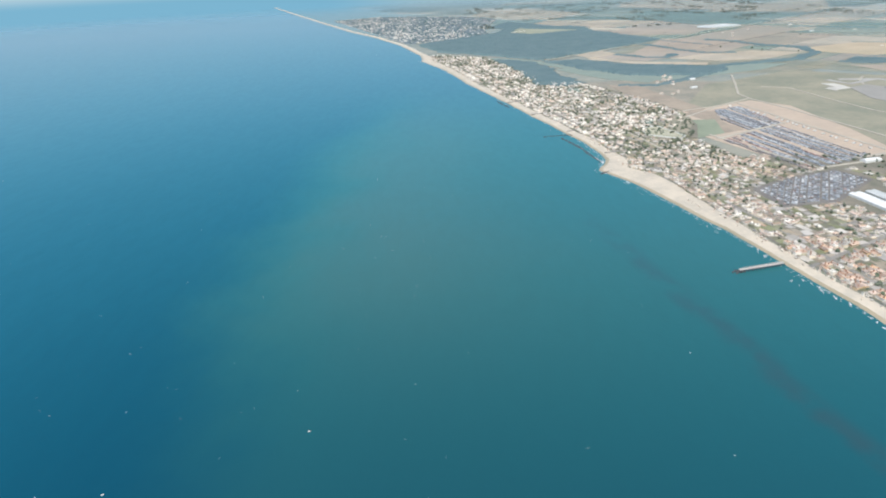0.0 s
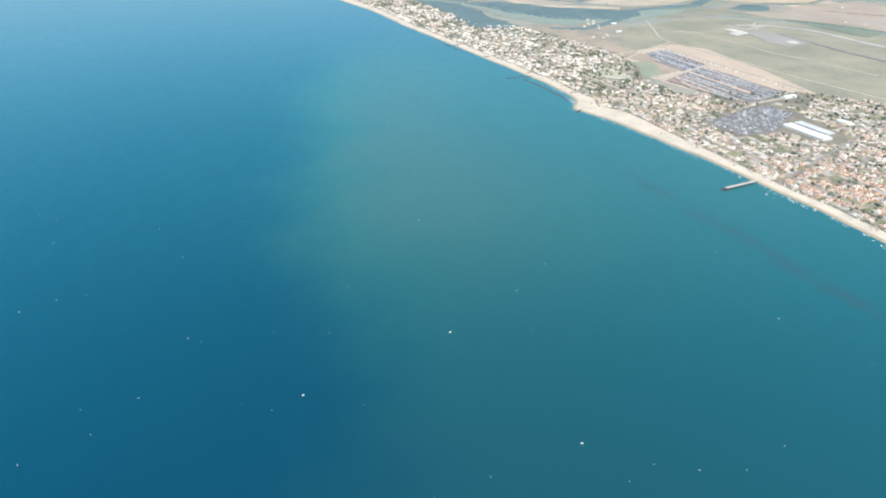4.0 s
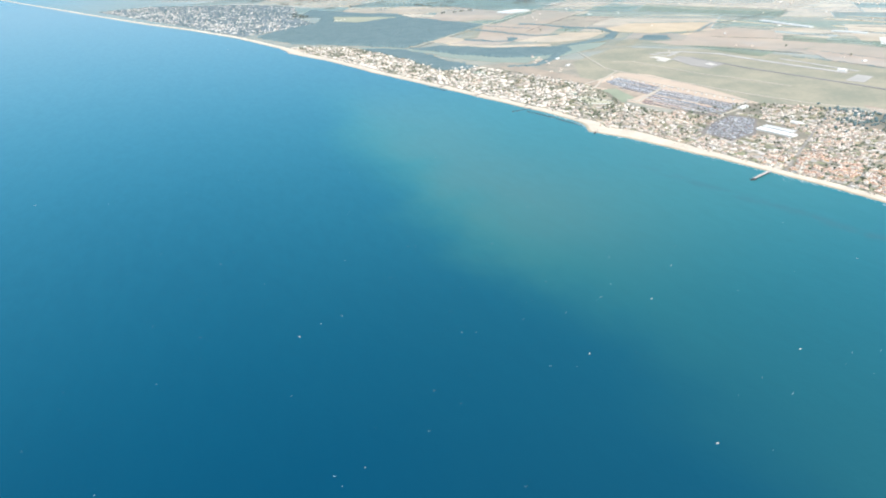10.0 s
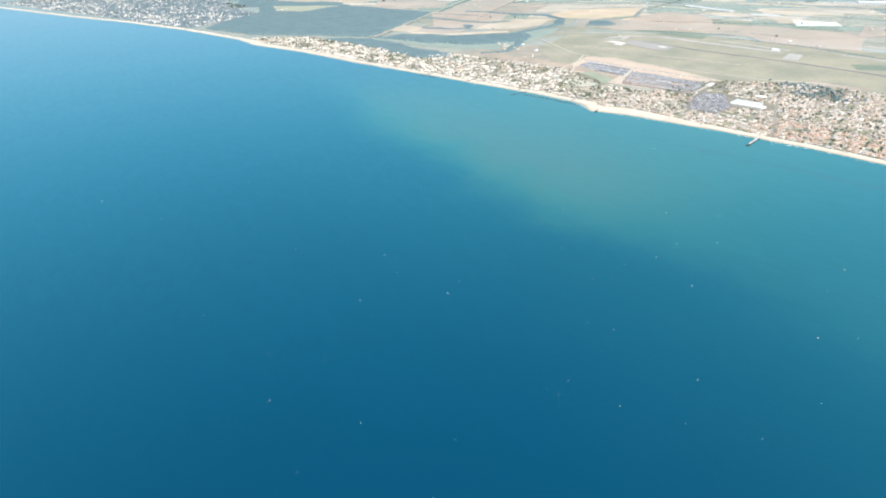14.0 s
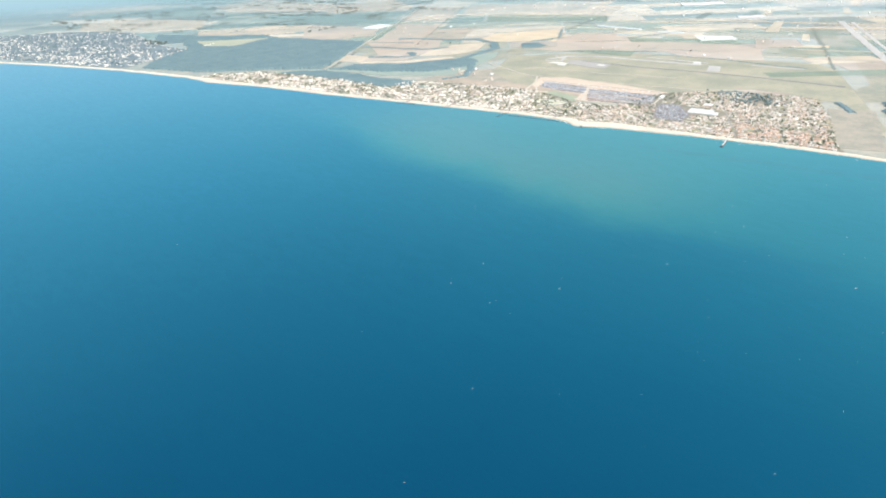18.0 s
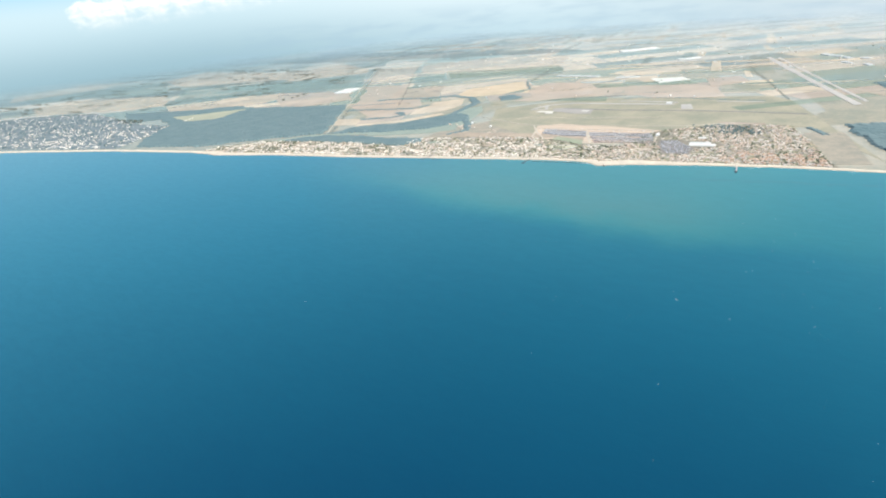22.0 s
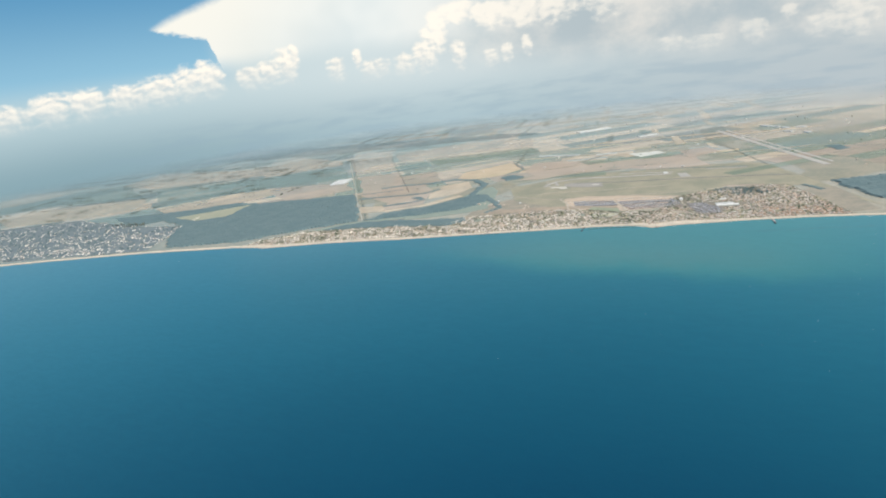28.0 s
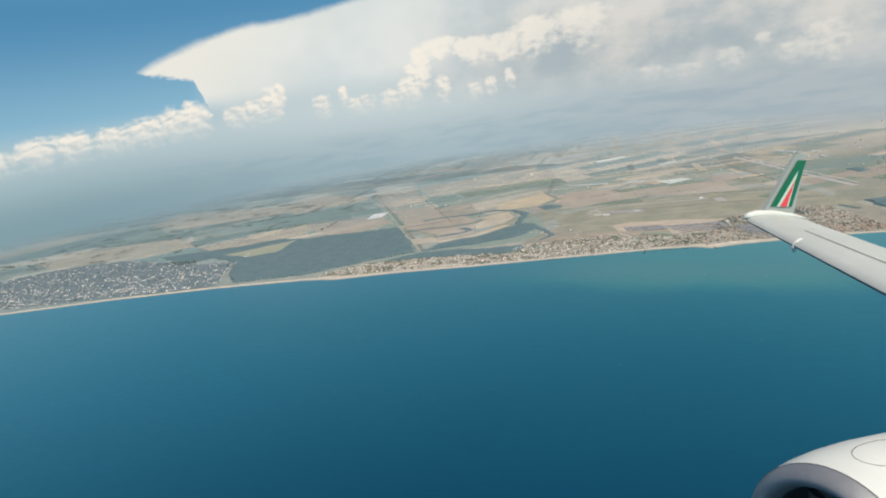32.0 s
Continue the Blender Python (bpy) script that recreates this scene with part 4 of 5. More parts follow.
truck = None
for ends, count in ((((262, 566), (274, 515)), 7), (((276, 508), (281, 455)), 8), (((281, 450), (289, 400)), 7)):
    for i in range(count):
        a = (i + random.uniform(-0.2, 0.2)) / count
        at = pose(ends[0][0] + (ends[1][0] - ends[0][0]) * a + 1.5, ends[0][1] + (ends[1][1] - ends[0][1]) * a, 0.72, 0, 0, random.choice((8, 98, 12)))
        if truck is None:
            truck = first_truck()
            truck.matrix_basis = at
        else:
            copy_thing(truck, at)
car_rows("parked_cars", [(243, 553), (270, 564), (272, 492), (238, 474), (232, 510)], 3, 2.4, 96, "close blocks of new cars on bare earth", (6, 2.2, 1.6, 0.3))
car_rows("parked_cars", [(266, 484), (280, 392), (264, 382), (234, 370), (217, 420), (222, 458)], 3, 3.4, 98, "close blocks of new cars on bare earth", (6, 2.2, 1.6, 0.3))
car_rows("parked_cars", [(220, 456), (214, 422), (231, 370), (225, 364), (206, 446)], 2, 3.6, 100, "single lines of dark cars along the compound's edge", (1, 2, 1, 5))
patch("car_park", [(175, 334), (202, 351), (240, 364), (250, 342), (210, 308), (177, 303)], surface("dark_asphalt", (0.145, 0.14, 0.135), (0.19, 0.18, 0.165), 0.05, 0.5), 0.9, "asphalt car park")
car_rows("parked_cars", [(178, 332), (204, 349), (238, 361), (247, 342), (209, 311), (180, 306)], 2, 1.7, 60, "full car park behind the village", (5, 4, 3, 0.5), 0.82, 0.9, (0.4, 1.4))


# ---- villages ----
def house_shape(w, d, h, kind):
    """Walls and roof of a small house, as two lists of (verts, faces). kind: hip, gable or flat."""
    a, b = w / 2, d / 2
    walls = ([(-a, -b, -0.3), (a, -b, -0.3), (a, b, -0.3), (-a, b, -0.3), (-a, -b, h), (a, -b, h), (a, b, h), (-a, b, h)],
             [(0, 1, 5, 4), (1, 2, 6, 5), (2, 3, 7, 6), (3, 0, 4, 7)])
    e, r = 0.18, min(w, d) * 0.22
    A, B = a + e, b + e
    if kind == "flat":
        roof = ([(-a, -b, h), (a, -b, h), (a, b, h), (-a, b, h), (-a, -b, h + 0.2), (a, -b, h + 0.2), (a, b, h + 0.2), (-a, b, h + 0.2),
                 (-a * 0.4, -b * 0.3, h + 0.2), (a * 0.3, -b * 0.3, h + 0.2), (a * 0.3, b * 0.5, h + 0.2), (-a * 0.4, b * 0.5, h + 0.2),
                 (-a * 0.4, -b * 0.3, h + 0.8), (a * 0.3, -b * 0.3, h + 0.8), (a * 0.3, b * 0.5, h + 0.8), (-a * 0.4, b * 0.5, h + 0.8)],
                [(0, 1, 5, 4), (1, 2, 6, 5), (2, 3, 7, 6), (3, 0, 4, 7), (4, 5, 6, 7), (8, 9, 13, 12), (9, 10, 14, 13), (10, 11, 15, 14), (11, 8, 12, 15), (12, 13, 14, 15)])
    elif kind == "hip":
        k = max(0.0, a - b * 0.9)
        roof = ([(-A, -B, h - 0.05), (A, -B, h - 0.05), (A, B, h - 0.05), (-A, B, h - 0.05), (-k, 0, h + r), (k + 0.01, 0, h + r)],
                [(0, 1, 5, 4), (1, 2, 5), (2, 3, 4, 5), (3, 0, 4), (3, 2, 1, 0)])
    else:
        roof = ([(-A, -B, h - 0.05), (A, -B, h - 0.05), (A, B, h - 0.05), (-A, B, h - 0.05), (-A, 0, h + r), (A, 0, h + r)],
                [(0, 1, 5, 4), (1, 2, 5), (2, 3, 4, 5), (3, 0, 4), (3, 2, 1, 0)])
    return walls, roof


BACK_Y = (138, 150, 183, 227, 291, 352, 394, 400, 455, 500, 553, 614, 672, 735, 749, 850, 912, 1045, 1110)
BACK_X = (166, 180, 272, 368, 360, 328, 285, 197, 188, 205, 212, 200, 184, 160, 122, 104, 94, 65, -12)
LOT = [(161, 497), (174, 500), (184, 464), (177, 456), (155, 473)]
CLEAR = [[(173, 336), (245, 370), (253, 342), (242, 278), (222, 276), (210, 306), (178, 304)], [(212, 545), (236, 500), (190, 458), (182, 480)],
         [(352, 297), (360, 272), (303, 256), (294, 280)], [(240, 380), (292, 404), (300, 380), (262, 350)], LOT, [(203, 462), (214, 380), (234, 366), (300, 390), (286, 513), (270, 514)]]


LANES = (((342, 253), (160, 192)), ((336, 224), (200, 178)), ((330, 330), (152, 232)), ((250, 300), (160, 262)), ((180, 330), (140, 318)), ((182, 440), (112, 428)), ((196, 520), (98, 500)), ((205, 600), (78, 574)), ((190, 660), (62, 640)))
for lane_ends in LANES:
    strip("street", lane_ends, 1.9, ROAD, 0.86, "grey village street", category="street")


def village_plots(seed):
    """Places of the beach village's houses: rows that follow the shore, with streets left open."""
    random.seed(seed)
    out = []
    y = 146.0
    while y < 1104:
        y += 2.5
        start, end = coast(y) + beach_width(y) + 3.5, float(np.interp(y, BACK_Y, BACK_X)) - 1
        x, k = start, 0
        while x < end:
            k += 1
            px, py = x + random.uniform(-0.9, 0.9), y + random.uniform(-1.2, 1.2)
            x += 2.5 if k % 3 else 4.6
            dens = 0.82 if y < 300 else 0.74
            if 300 < y < 380 and px > 175:
                dens = 0.5
            if 405 < y < 560 and px > 172:
                dens = 0.42
            if noise.noise((px * 0.035, py * 0.035, 9)) > 0.22:
                dens *= 0.12
            elif noise.noise((px * 0.1, py * 0.1, 4)) > 0.3:
                dens *= 0.3
            if py > 400 and noise.noise((px * 0.022, py * 0.016, 12)) > 0.12 and px > coast(py) + beach_width(py) + 22:
                dens *= 0.25
            if abs(px - coast(py) - beach_width(py) - 37) < 1.5:
                continue
            lane = any(abs((px - ax) * (by - ay) - (py - ay) * (bx - ax)) / math.hypot(bx - ax, by - ay) < 2.2 for (ax, ay), (bx, by) in LANES)
            if lane or random.random() > dens or any(inside(px, py, c) for c in CLEAR) or abs(px - coast(py) - beach_width(py) - 13) < 1.9:
                continue
            out.append((px, py, math.degrees(math.atan2(6.0, coast(y + 6) - coast(y))) + random.choice((0, 90)) + random.uniform(-9, 9)))
    return out


plots = village_plots(31)
near = [p for p in plots if p[1] < 285 and p[0] < coast(p[1]) + 58]
near = near[:: max(1, len(near) // 290)][:295]
taken = set(near)

# single houses of the near end of the village, six patterns, copied
PATTERNS = []
random.seed(41)
for w, d, h, kind, wall, roof, label in ((3.1, 2.1, 1.2, "hip", "cream", "clay", "cream house with a hipped clay-tile roof"), (2.6, 1.9, 1.6, "gable", "white", "clay", "white two-storey house with a clay-tile roof"),
                                         (2.7, 2.2, 1.2, "flat", "white", "pale", "white house with a pale flat roof terrace"), (3.9, 1.8, 1.2, "gable", "ochre", "clay", "long ochre terrace house with a clay-tile roof"),
                                         (2.2, 2.1, 1.4, "hip", "white", "brown", "white house with a weathered brown tile roof"), (3.0, 2.2, 1.6, "flat", "cream", "pale", "cream apartment house with a flat roof")):
    tone = {"cream": ((0.64, 0.58, 0.48), (0.56, 0.50, 0.42)), "white": ((0.72, 0.69, 0.64), (0.62, 0.60, 0.55)), "ochre": ((0.58, 0.42, 0.26), (0.52, 0.38, 0.24))}[wall]
    top = {"clay": ((0.39, 0.285, 0.225), (0.47, 0.375, 0.315)), "brown": ((0.38, 0.27, 0.20), (0.46, 0.34, 0.26)), "pale": ((0.54, 0.51, 0.47), (0.43, 0.41, 0.375))}[roof]
    PATTERNS.append((house_shape(w, d, h, kind), w, d, h, surface("plaster_" + wall, *tone, 0.2, 1.0, objects=0.22), surface("roof_" + roof, *top, 0.2, 1.0, objects=0.34), label))
SHUTTER = surface("dark_window", (0.05, 0.055, 0.06), (0.09, 0.09, 0.09), 0.5, 2.0, 0.3)
CHIMNEY = surface("brick_chimney", (0.35, 0.2, 0.14), (0.28, 0.17, 0.12), 0.5, 2.0)


def first_house(pattern):
    (walls, roof), w, d, h, wall_mat, roof_mat, label = pattern
    base = new("house")
    part("wall", mesh("wall", *walls, wall_mat), None, base)
    part("roof", mesh("roof", *roof, roof_mat), None, base)
    for sx in (-0.25, 0.25):
        v, f = slab([(w * sx - 0.3, -d / 2 - 0.03), (w * sx + 0.3, -d / 2 - 0.03), (w * sx + 0.3, -d / 2 + 0.1), (w * sx - 0.3, -d / 2 + 0.1)], h * 0.45, h * 0.75)
        part("window", mesh("window", v, f, SHUTTER), None, base)
    v, f = slab([(w * 0.2, 0.3), (w * 0.2 + 0.35, 0.3), (w * 0.2 + 0.35, 0.65), (w * 0.2, 0.65)], h, h + 1.0)
    part("chimney", mesh("chimney", v, f, CHIMNEY), None, base)
    return tagged(base, label, "house", "houses of the beach village")


firsts = {}
for px, py, turn in near:
    i = random.choices(range(6), (5, 3, 2, 3, 2, 1))[0]
    at = pose(px, py, 0.6, 0, 0, turn)
    if i not in firsts:
        firsts[i] = first_house(PATTERNS[i])
        firsts[i].matrix_basis = at
    else:
        copy_thing(firsts[i], at)


WHITEWASH = surface("whitewashed_plaster", (0.70, 0.655, 0.59), (0.54, 0.505, 0.455), 0.2, 1.0, islands=0.4)
PALE_TERRACE = surface("pale_roof_terrace", (0.75, 0.715, 0.655), (0.48, 0.455, 0.42), 0.2, 1.0, islands=0.6)


def houses(name, places, clay, label, small=1.0, mats=(WALL, TILE, FLATROOF)):
    """The rest of a village, too many to count: walls, clay roofs and flat roofs in one mesh."""
    verts, faces, slots = [], [], []
    for px, py, turn in places:
        w, d, h = random.choice((random.uniform(1.1, 2.2), random.uniform(1.1, 2.2), random.uniform(2.0, 4.2))) * small, random.uniform(0.9, 1.6) * small, random.uniform(0.6, 1.4)
        kind = random.choices(("hip", "gable", "flat"), (clay, clay * 0.7, 1.6 - clay))[0]
        ca, sa = math.cos(radians(turn)), math.sin(radians(turn))
        walls, roof = house_shape(w, d, h, kind)
        for (vs, fs), slot in ((walls, 0), (roof, 2 if kind == "flat" else 1)):
            n = len(verts)
            verts += [(px + x * ca - y * sa, py + x * sa + y * ca, 0.6 + z) for x, y, z in vs]
            faces += [tuple(n + i for i in f) for f in fs]
            slots += [slot] * len(fs)
    return tagged(new(name, mesh(name, verts, faces, list(mats), slots)), label, "houses", kind="stuff")


rest = [p for p in plots if p not in taken]
houses("village_houses", [p for p in rest if p[1] < 420 and random.random() < 0.88], 0.8, "crowded small houses with clay roofs behind the beach", 1.12)
houses("village_houses", [p for p in rest if p[1] >= 420 and random.random() < 0.7], 0.36, "white and cream beach houses among gardens", 1.35, (WHITEWASH, TILE, PALE_TERRACE))

NORTH_TOWN = [(-82, 1352), (104, 1476), (98, 1640), (165, 2060), (60, 2320), (-260, 2560), (-430, 2460), (-245, 1880), (-160, 1610)]
random.seed(51)
places = []
for _ in range(9000):
    px, py = random.uniform(-430, 170), random.uniform(1345, 2560)
    # crowded by the sea and along the streets, thinning out among the pines inland
    back = px - coast(py)
    dense = max(0.3, 1.1 - back / 420) * (0.9 if noise.noise((px * 0.02, py * 0.012, 5)) > -0.05 else 0.3)
    if abs((px * 0.8 + py * 0.6) % 46 - 23) < 2.5:
        dense = 0.0
    if inside(px, py, NORTH_TOWN) and back > 18 and random.random() < dense:
        places.append((px, py, 53 + random.choice((0, 90)) + random.uniform(-8, 8)))
for i in range(34):
    u = i / 33
    places.append((-62 + 250 * u + random.uniform(-3, 3), 1368 + 170 * u + random.uniform(-3, 3), 35 + random.uniform(-6, 6)))
houses("town_houses", places, 0.15, "pale houses of the northern town under trees", 1.75, (WHITEWASH, TILE, PALE_TERRACE))
random.seed(53)
farm = [(px, py, random.uniform(0, 180)) for px, py in ((random.gauss(262, 12), random.gauss(744, 20)) for _ in range(8))]
farm += [(px, py, random.uniform(0, 180)) for px, py in ((random.gauss(232, 10), random.gauss(640, 14)) for _ in range(3))]
farm += [(random.uniform(500, 1700), random.uniform(-100, 1500), random.uniform(0, 180)) for _ in range(90)]
FARM_KINDS = [(house_shape(w, d, h, kind), w, d, h, wall, roof, label) for w, d, h, kind, wall, roof, label in (
    (4.6, 2.6, 1.6, "gable", WALL, TILE, "pale farmhouse with a clay-tile roof among fields"), (3.6, 2.6, 1.4, "hip", WALL, TILE, "small cream farmhouse with a hipped roof"),
    (6.4, 2.8, 1.3, "gable", FLATROOF, WHITE, "long pale barn with a bright metal roof"))]


def first_farm_building(kind):
    (walls, roof), w, d, h, wall, cover, label = kind
    base = new("farm_building")
    part("wall", mesh("wall", *walls, wall), None, base)
    part("roof", mesh("roof", *roof, cover), None, base)
    v, f = slab([(-0.4, -d / 2 - 0.03), (0.4, -d / 2 - 0.03), (0.4, -d / 2 + 0.1), (-0.4, -d / 2 + 0.1)], 0.0, h * 0.6)
    part("door", mesh("door", v, f, SHUTTER), None, base)
    return tagged(base, label, "farm building", "farm buildings on the plain")


farm_firsts = {}
for px, py, turn in farm:
    i = random.choices(range(3), (4, 3, 3))[0]
    at = pose(px, py, 0.6, 0, 0, turn)
    if i not in farm_firsts:
        farm_firsts[i] = first_farm_building(FARM_KINDS[i])
        farm_firsts[i].matrix_basis = at
    else:
        copy_thing(farm_firsts[i], at)
# tree shade and blue distance haze are put into this ground's colour
patch("town_ground", [p for p in NORTH_TOWN], surface("shaded_hazy_gardens", (0.115, 0.155, 0.175), (0.15, 0.19, 0.20), 0.03, 0.2), 0.8)


def village_base():
    ys = np.linspace(140, 1108, 90)
    left = [(coast(y) + beach_width(y) + 1.5, y) for y in ys]
    right = [(float(np.interp(y, BACK_Y, BACK_X)) + 2, y) for y in ys]
    n = len(ys)
    v = [(x, y, 0.78) for x, y in left + right]
    return mesh("town_ground", v, [(i, n + i, n + i + 1, i + 1) for i in range(n - 1)], TOWN)


part("town_ground", village_base(), None, ground, "dusty gardens and lanes of the village")


def garden_plots():
    """Walled yards, lawns and paved courts between the houses, joined: each plot a thin slab of its own tone."""
    random.seed(91)
    verts, faces, slots = [], [], []
    y = 147.0
    while y < 1100:
        y += 4.3
        x, end = coast(y) + beach_width(y) + 4, float(np.interp(y, BACK_Y, BACK_X))
        way = math.atan2(6.0, coast(y + 6) - coast(y))
        while x < end:
            w, d = random.uniform(1.6, 3.6), random.uniform(1.3, 2.6)
            px, py = x + random.uniform(-1, 1), y + random.uniform(-1, 1)
            x += random.uniform(4.0, 7.0)
            if any(inside(px, py, c) for c in CLEAR):
                continue
            ca, sa = math.cos(way), math.sin(way)
            v, f = slab([(px + u * ca - t * sa, py + u * sa + t * ca) for u, t in ((-w, -d), (w, -d), (w, d), (-w, d))], 0.5, 0.80 + random.uniform(0, 0.12))
            slots += [random.choices((0, 1, 2), (4, 3, 3))[0]] * len(f)
            faces += [tuple(len(verts) + k for k in face) for face in f]
            verts += v
    mats = [surface("lawn_and_weeds", (0.15, 0.165, 0.105), (0.20, 0.20, 0.135), 0.2, 1.0, islands=0.35), surface("bare_yard", (0.36, 0.31, 0.235), (0.29, 0.255, 0.2), 0.2, 1.0, islands=0.3), surface("paved_court", (0.42, 0.40, 0.365), (0.33, 0.315, 0.29), 0.2, 1.0, islands=0.35)]
    return tagged(new("garden_plots", mesh("garden_plots", verts, faces, mats, slots)), "small yards, lawns and paved courts between houses", "gardens", kind="stuff")


garden_plots()


def beach_huts():
    """Low bathing huts and sheds along the back of the sand, and rows of folded shades on it."""
    random.seed(95)
    verts, faces, slots = [], [], []
    for _ in range(420):
        y = random.uniform(150, 1080)
        if noise.noise((y * 0.02, 4.4, 0)) < -0.15:
            continue
        depth = random.choice((1.0, 1.0, 0.85, 0.6))
        x = coast(y) + beach_width(y) * depth + random.uniform(-1.0, 1.5)
        w, d, h = (random.uniform(0.5, 1.6), random.uniform(0.4, 0.8), random.uniform(0.5, 0.9)) if depth > 0.7 else (0.25, 0.25, 0.6)
        way = math.atan2(6.0, coast(y + 6) - coast(y)) + random.uniform(-0.15, 0.15)
        ca, sa = math.cos(way), math.sin(way)
        for vs, fs in house_shape(w, d, h, "flat" if random.random() < 0.6 else "gable"):
            n = len(verts)
            verts += [(x + u * ca - t * sa, y + u * sa + t * ca, 0.62 + z) for u, t, z in vs]
            faces += [tuple(n + i for i in f) for f in fs]
            slots += [random.choice((0, 0, 1))] * len(fs)
    return tagged(new("beach_huts", mesh("beach_huts", verts, faces, [WALL, TILE], slots)), "low bathing huts along the back of the sand", "huts", kind="stuff")


beach_huts()
# a walled sandy lot among the houses
patch("yard", LOT, surface("sandy_lot", (0.40, 0.385, 0.30), (0.30, 0.31, 0.235), 0.1, 0.8), 0.93, "sandy lot with thin grass inside a white wall")
lot_wall = new("garden_wall")
lot_wall.location = (*LOT[0], 0.6)
for (ax, ay), (bx, by) in zip(LOT, LOT[1:] + LOT[:1]):
    v, f = band([(ax - LOT[0][0], ay - LOT[0][1]), (bx - LOT[0][0], by - LOT[0][1])], 0.35, 0.0, 0.9)
    part("wall", mesh("wall", v, f, WHITE), None, lot_wall)
tagged(lot_wall, "low white plastered wall round a sandy lot", "garden wall")
strip("street", [(coast(y) + beach_width(y) + 37, y) for y in np.linspace(400, 735, 26)], 1.9, TRACK, 0.94, "pale back street of the village", category="street")
for k, (x0, y0, span_x, span_y) in enumerate(((150, 590, 9, 16), (168, 640, 8, 12), (140, 690, 8, 14), (186, 575, 8, 12), (150, 540, 7, 10), (172, 520, 6, 10), (120, 640, 7, 12), (160, 415, 8, 10))):
    outline = ragged([(x0 - span_x, y0 - span_y), (x0 + span_x * 0.8, y0 - span_y * 0.7), (x0 + span_x, y0 + span_y), (x0 - span_x * 0.7, y0 + span_y * 0.8)], 4, 3)
    patch("yard", outline, (CROPS[1], SCRUB, MEADOW)[k % 3], 0.925 + 0.004 * k, "open weedy ground between the houses")


# ---- trees: ragged clumps of foliage over short trunks ----
def trees(name, places, label, material=LEAF):
    bm = bmesh.new()
    bmesh.ops.create_icosphere(bm, subdivisions=1, radius=1.0)
    ball = [tuple(v.co) for v in bm.verts]
    skin = [tuple(v.index for v in f.verts) for f in bm.faces]
    bm.free()
    verts, faces = [], []
    for x, y, s in places:
        for k in range(2):
            ox, oy, r = (0, 0, s) if k == 0 else (random.uniform(-0.7, 0.7) * s, random.uniform(-0.7, 0.7) * s, s * 0.7)
            n = len(verts)
            verts += [(x + ox + vx * r * random.uniform(0.7, 1.2), y + oy + vy * r * random.uniform(0.7, 1.2), 0.6 + r * 0.95 + k * 0.25 * s + vz * r * random.uniform(0.7, 1.1)) for vx, vy, vz in ball]
            faces += [tuple(n + i for i in f) for f in skin]
    return tagged(new(name, mesh(name, verts, faces, material)), label, "trees", kind="stuff")


random.seed(61)
spots = []
for _ in range(11000):
    y = random.uniform(146, 1100)
    x = random.uniform(coast(y) + beach_width(y) + 5, float(np.interp(y, BACK_Y, BACK_X)))
    if random.random() < (0.75 if noise.noise((x * 0.04, y * 0.04, 6)) > -0.05 else 0.3) and not any(inside(x, y, c) for c in CLEAR[:1]):
        spots.append((x, y, random.uniform(0.45, 1.2)))
trees("garden_trees", spots[:3300], "small dark garden trees between the houses")
grove = [(random.gauss(322, 17), random.gauss(285, 16), random.uniform(0.7, 1.6)) for _ in range(130)]
trees("grove", grove + [(random.gauss(338, 9), random.gauss(318, 12), random.uniform(0.7, 1.4)) for _ in range(40)], "grove of dark trees among the houses", FOREST)
spots = []
for _ in range(3600):
    px, py = random.uniform(-430, 170), random.uniform(1345, 2560)
    if inside(px, py, NORTH_TOWN) and px > coast(py) + 22:
        spots.append((px, py, random.uniform(1.0, 2.2)))
rows_far = []
for _ in range(95):
    px, py = random.uniform(90, 1100), random.uniform(1500, 2900)
    if px < coast(py) + 260 or inside(px, py, WOODED):
        continue
    way, length = radians(random.choice((103, 103, 16)) + random.uniform(-6, 6)), random.uniform(30, 130)
    for k in range(int(length / 5)):
        if noise.noise((px * 0.1 + k * 0.35, py * 0.1, 2.2)) > -0.15:
            rows_far.append((px + math.cos(way) * (k * 5 - length / 2) + random.gauss(0, 1.5), py + math.sin(way) * (k * 5 - length / 2) + random.gauss(0, 1.5), random.uniform(1.4, 3.6)))
trees("far_hedges", rows_far, "broken dark hedges and copses between far fields", HEDGE)
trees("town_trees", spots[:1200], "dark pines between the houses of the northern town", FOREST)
spots = [(random.uniform(170, 1500), random.uniform(-200, 1500), random.uniform(0.6, 1.3)) for _ in range(80)]
def first_tree():
    """A short trunk and a crown of ragged clumps."""
    base = new("tree")
    part("trunk", mesh("trunk", *tube([(0, 0, -0.2), (0.03, 0, 0.5), (0.0, 0.04, 1.0)], (0.12, 0.08, 0.05), 7), BARK, smooth=True), None, base)
    bm = bmesh.new()
    for _ in range(9):
        m = pose(random.gauss(0, 0.35), random.gauss(0, 0.35), random.uniform(0.8, 1.6), random.uniform(0, 360), random.uniform(0, 360), 0) @ Matrix.Diagonal((random.uniform(0.25, 0.5), random.uniform(0.25, 0.5), random.uniform(0.2, 0.4), 1))
        bmesh.ops.create_icosphere(bm, subdivisions=2, radius=1.0, matrix=m)
    for v in bm.verts:
        v.co += Vector((random.uniform(-1, 1), random.uniform(-1, 1), random.uniform(-1, 1))) * 0.06
    part("crown", bm, LEAF, base)
    return tagged(base, "single dark tree standing in the fields", "tree", "trees scattered over the fields")


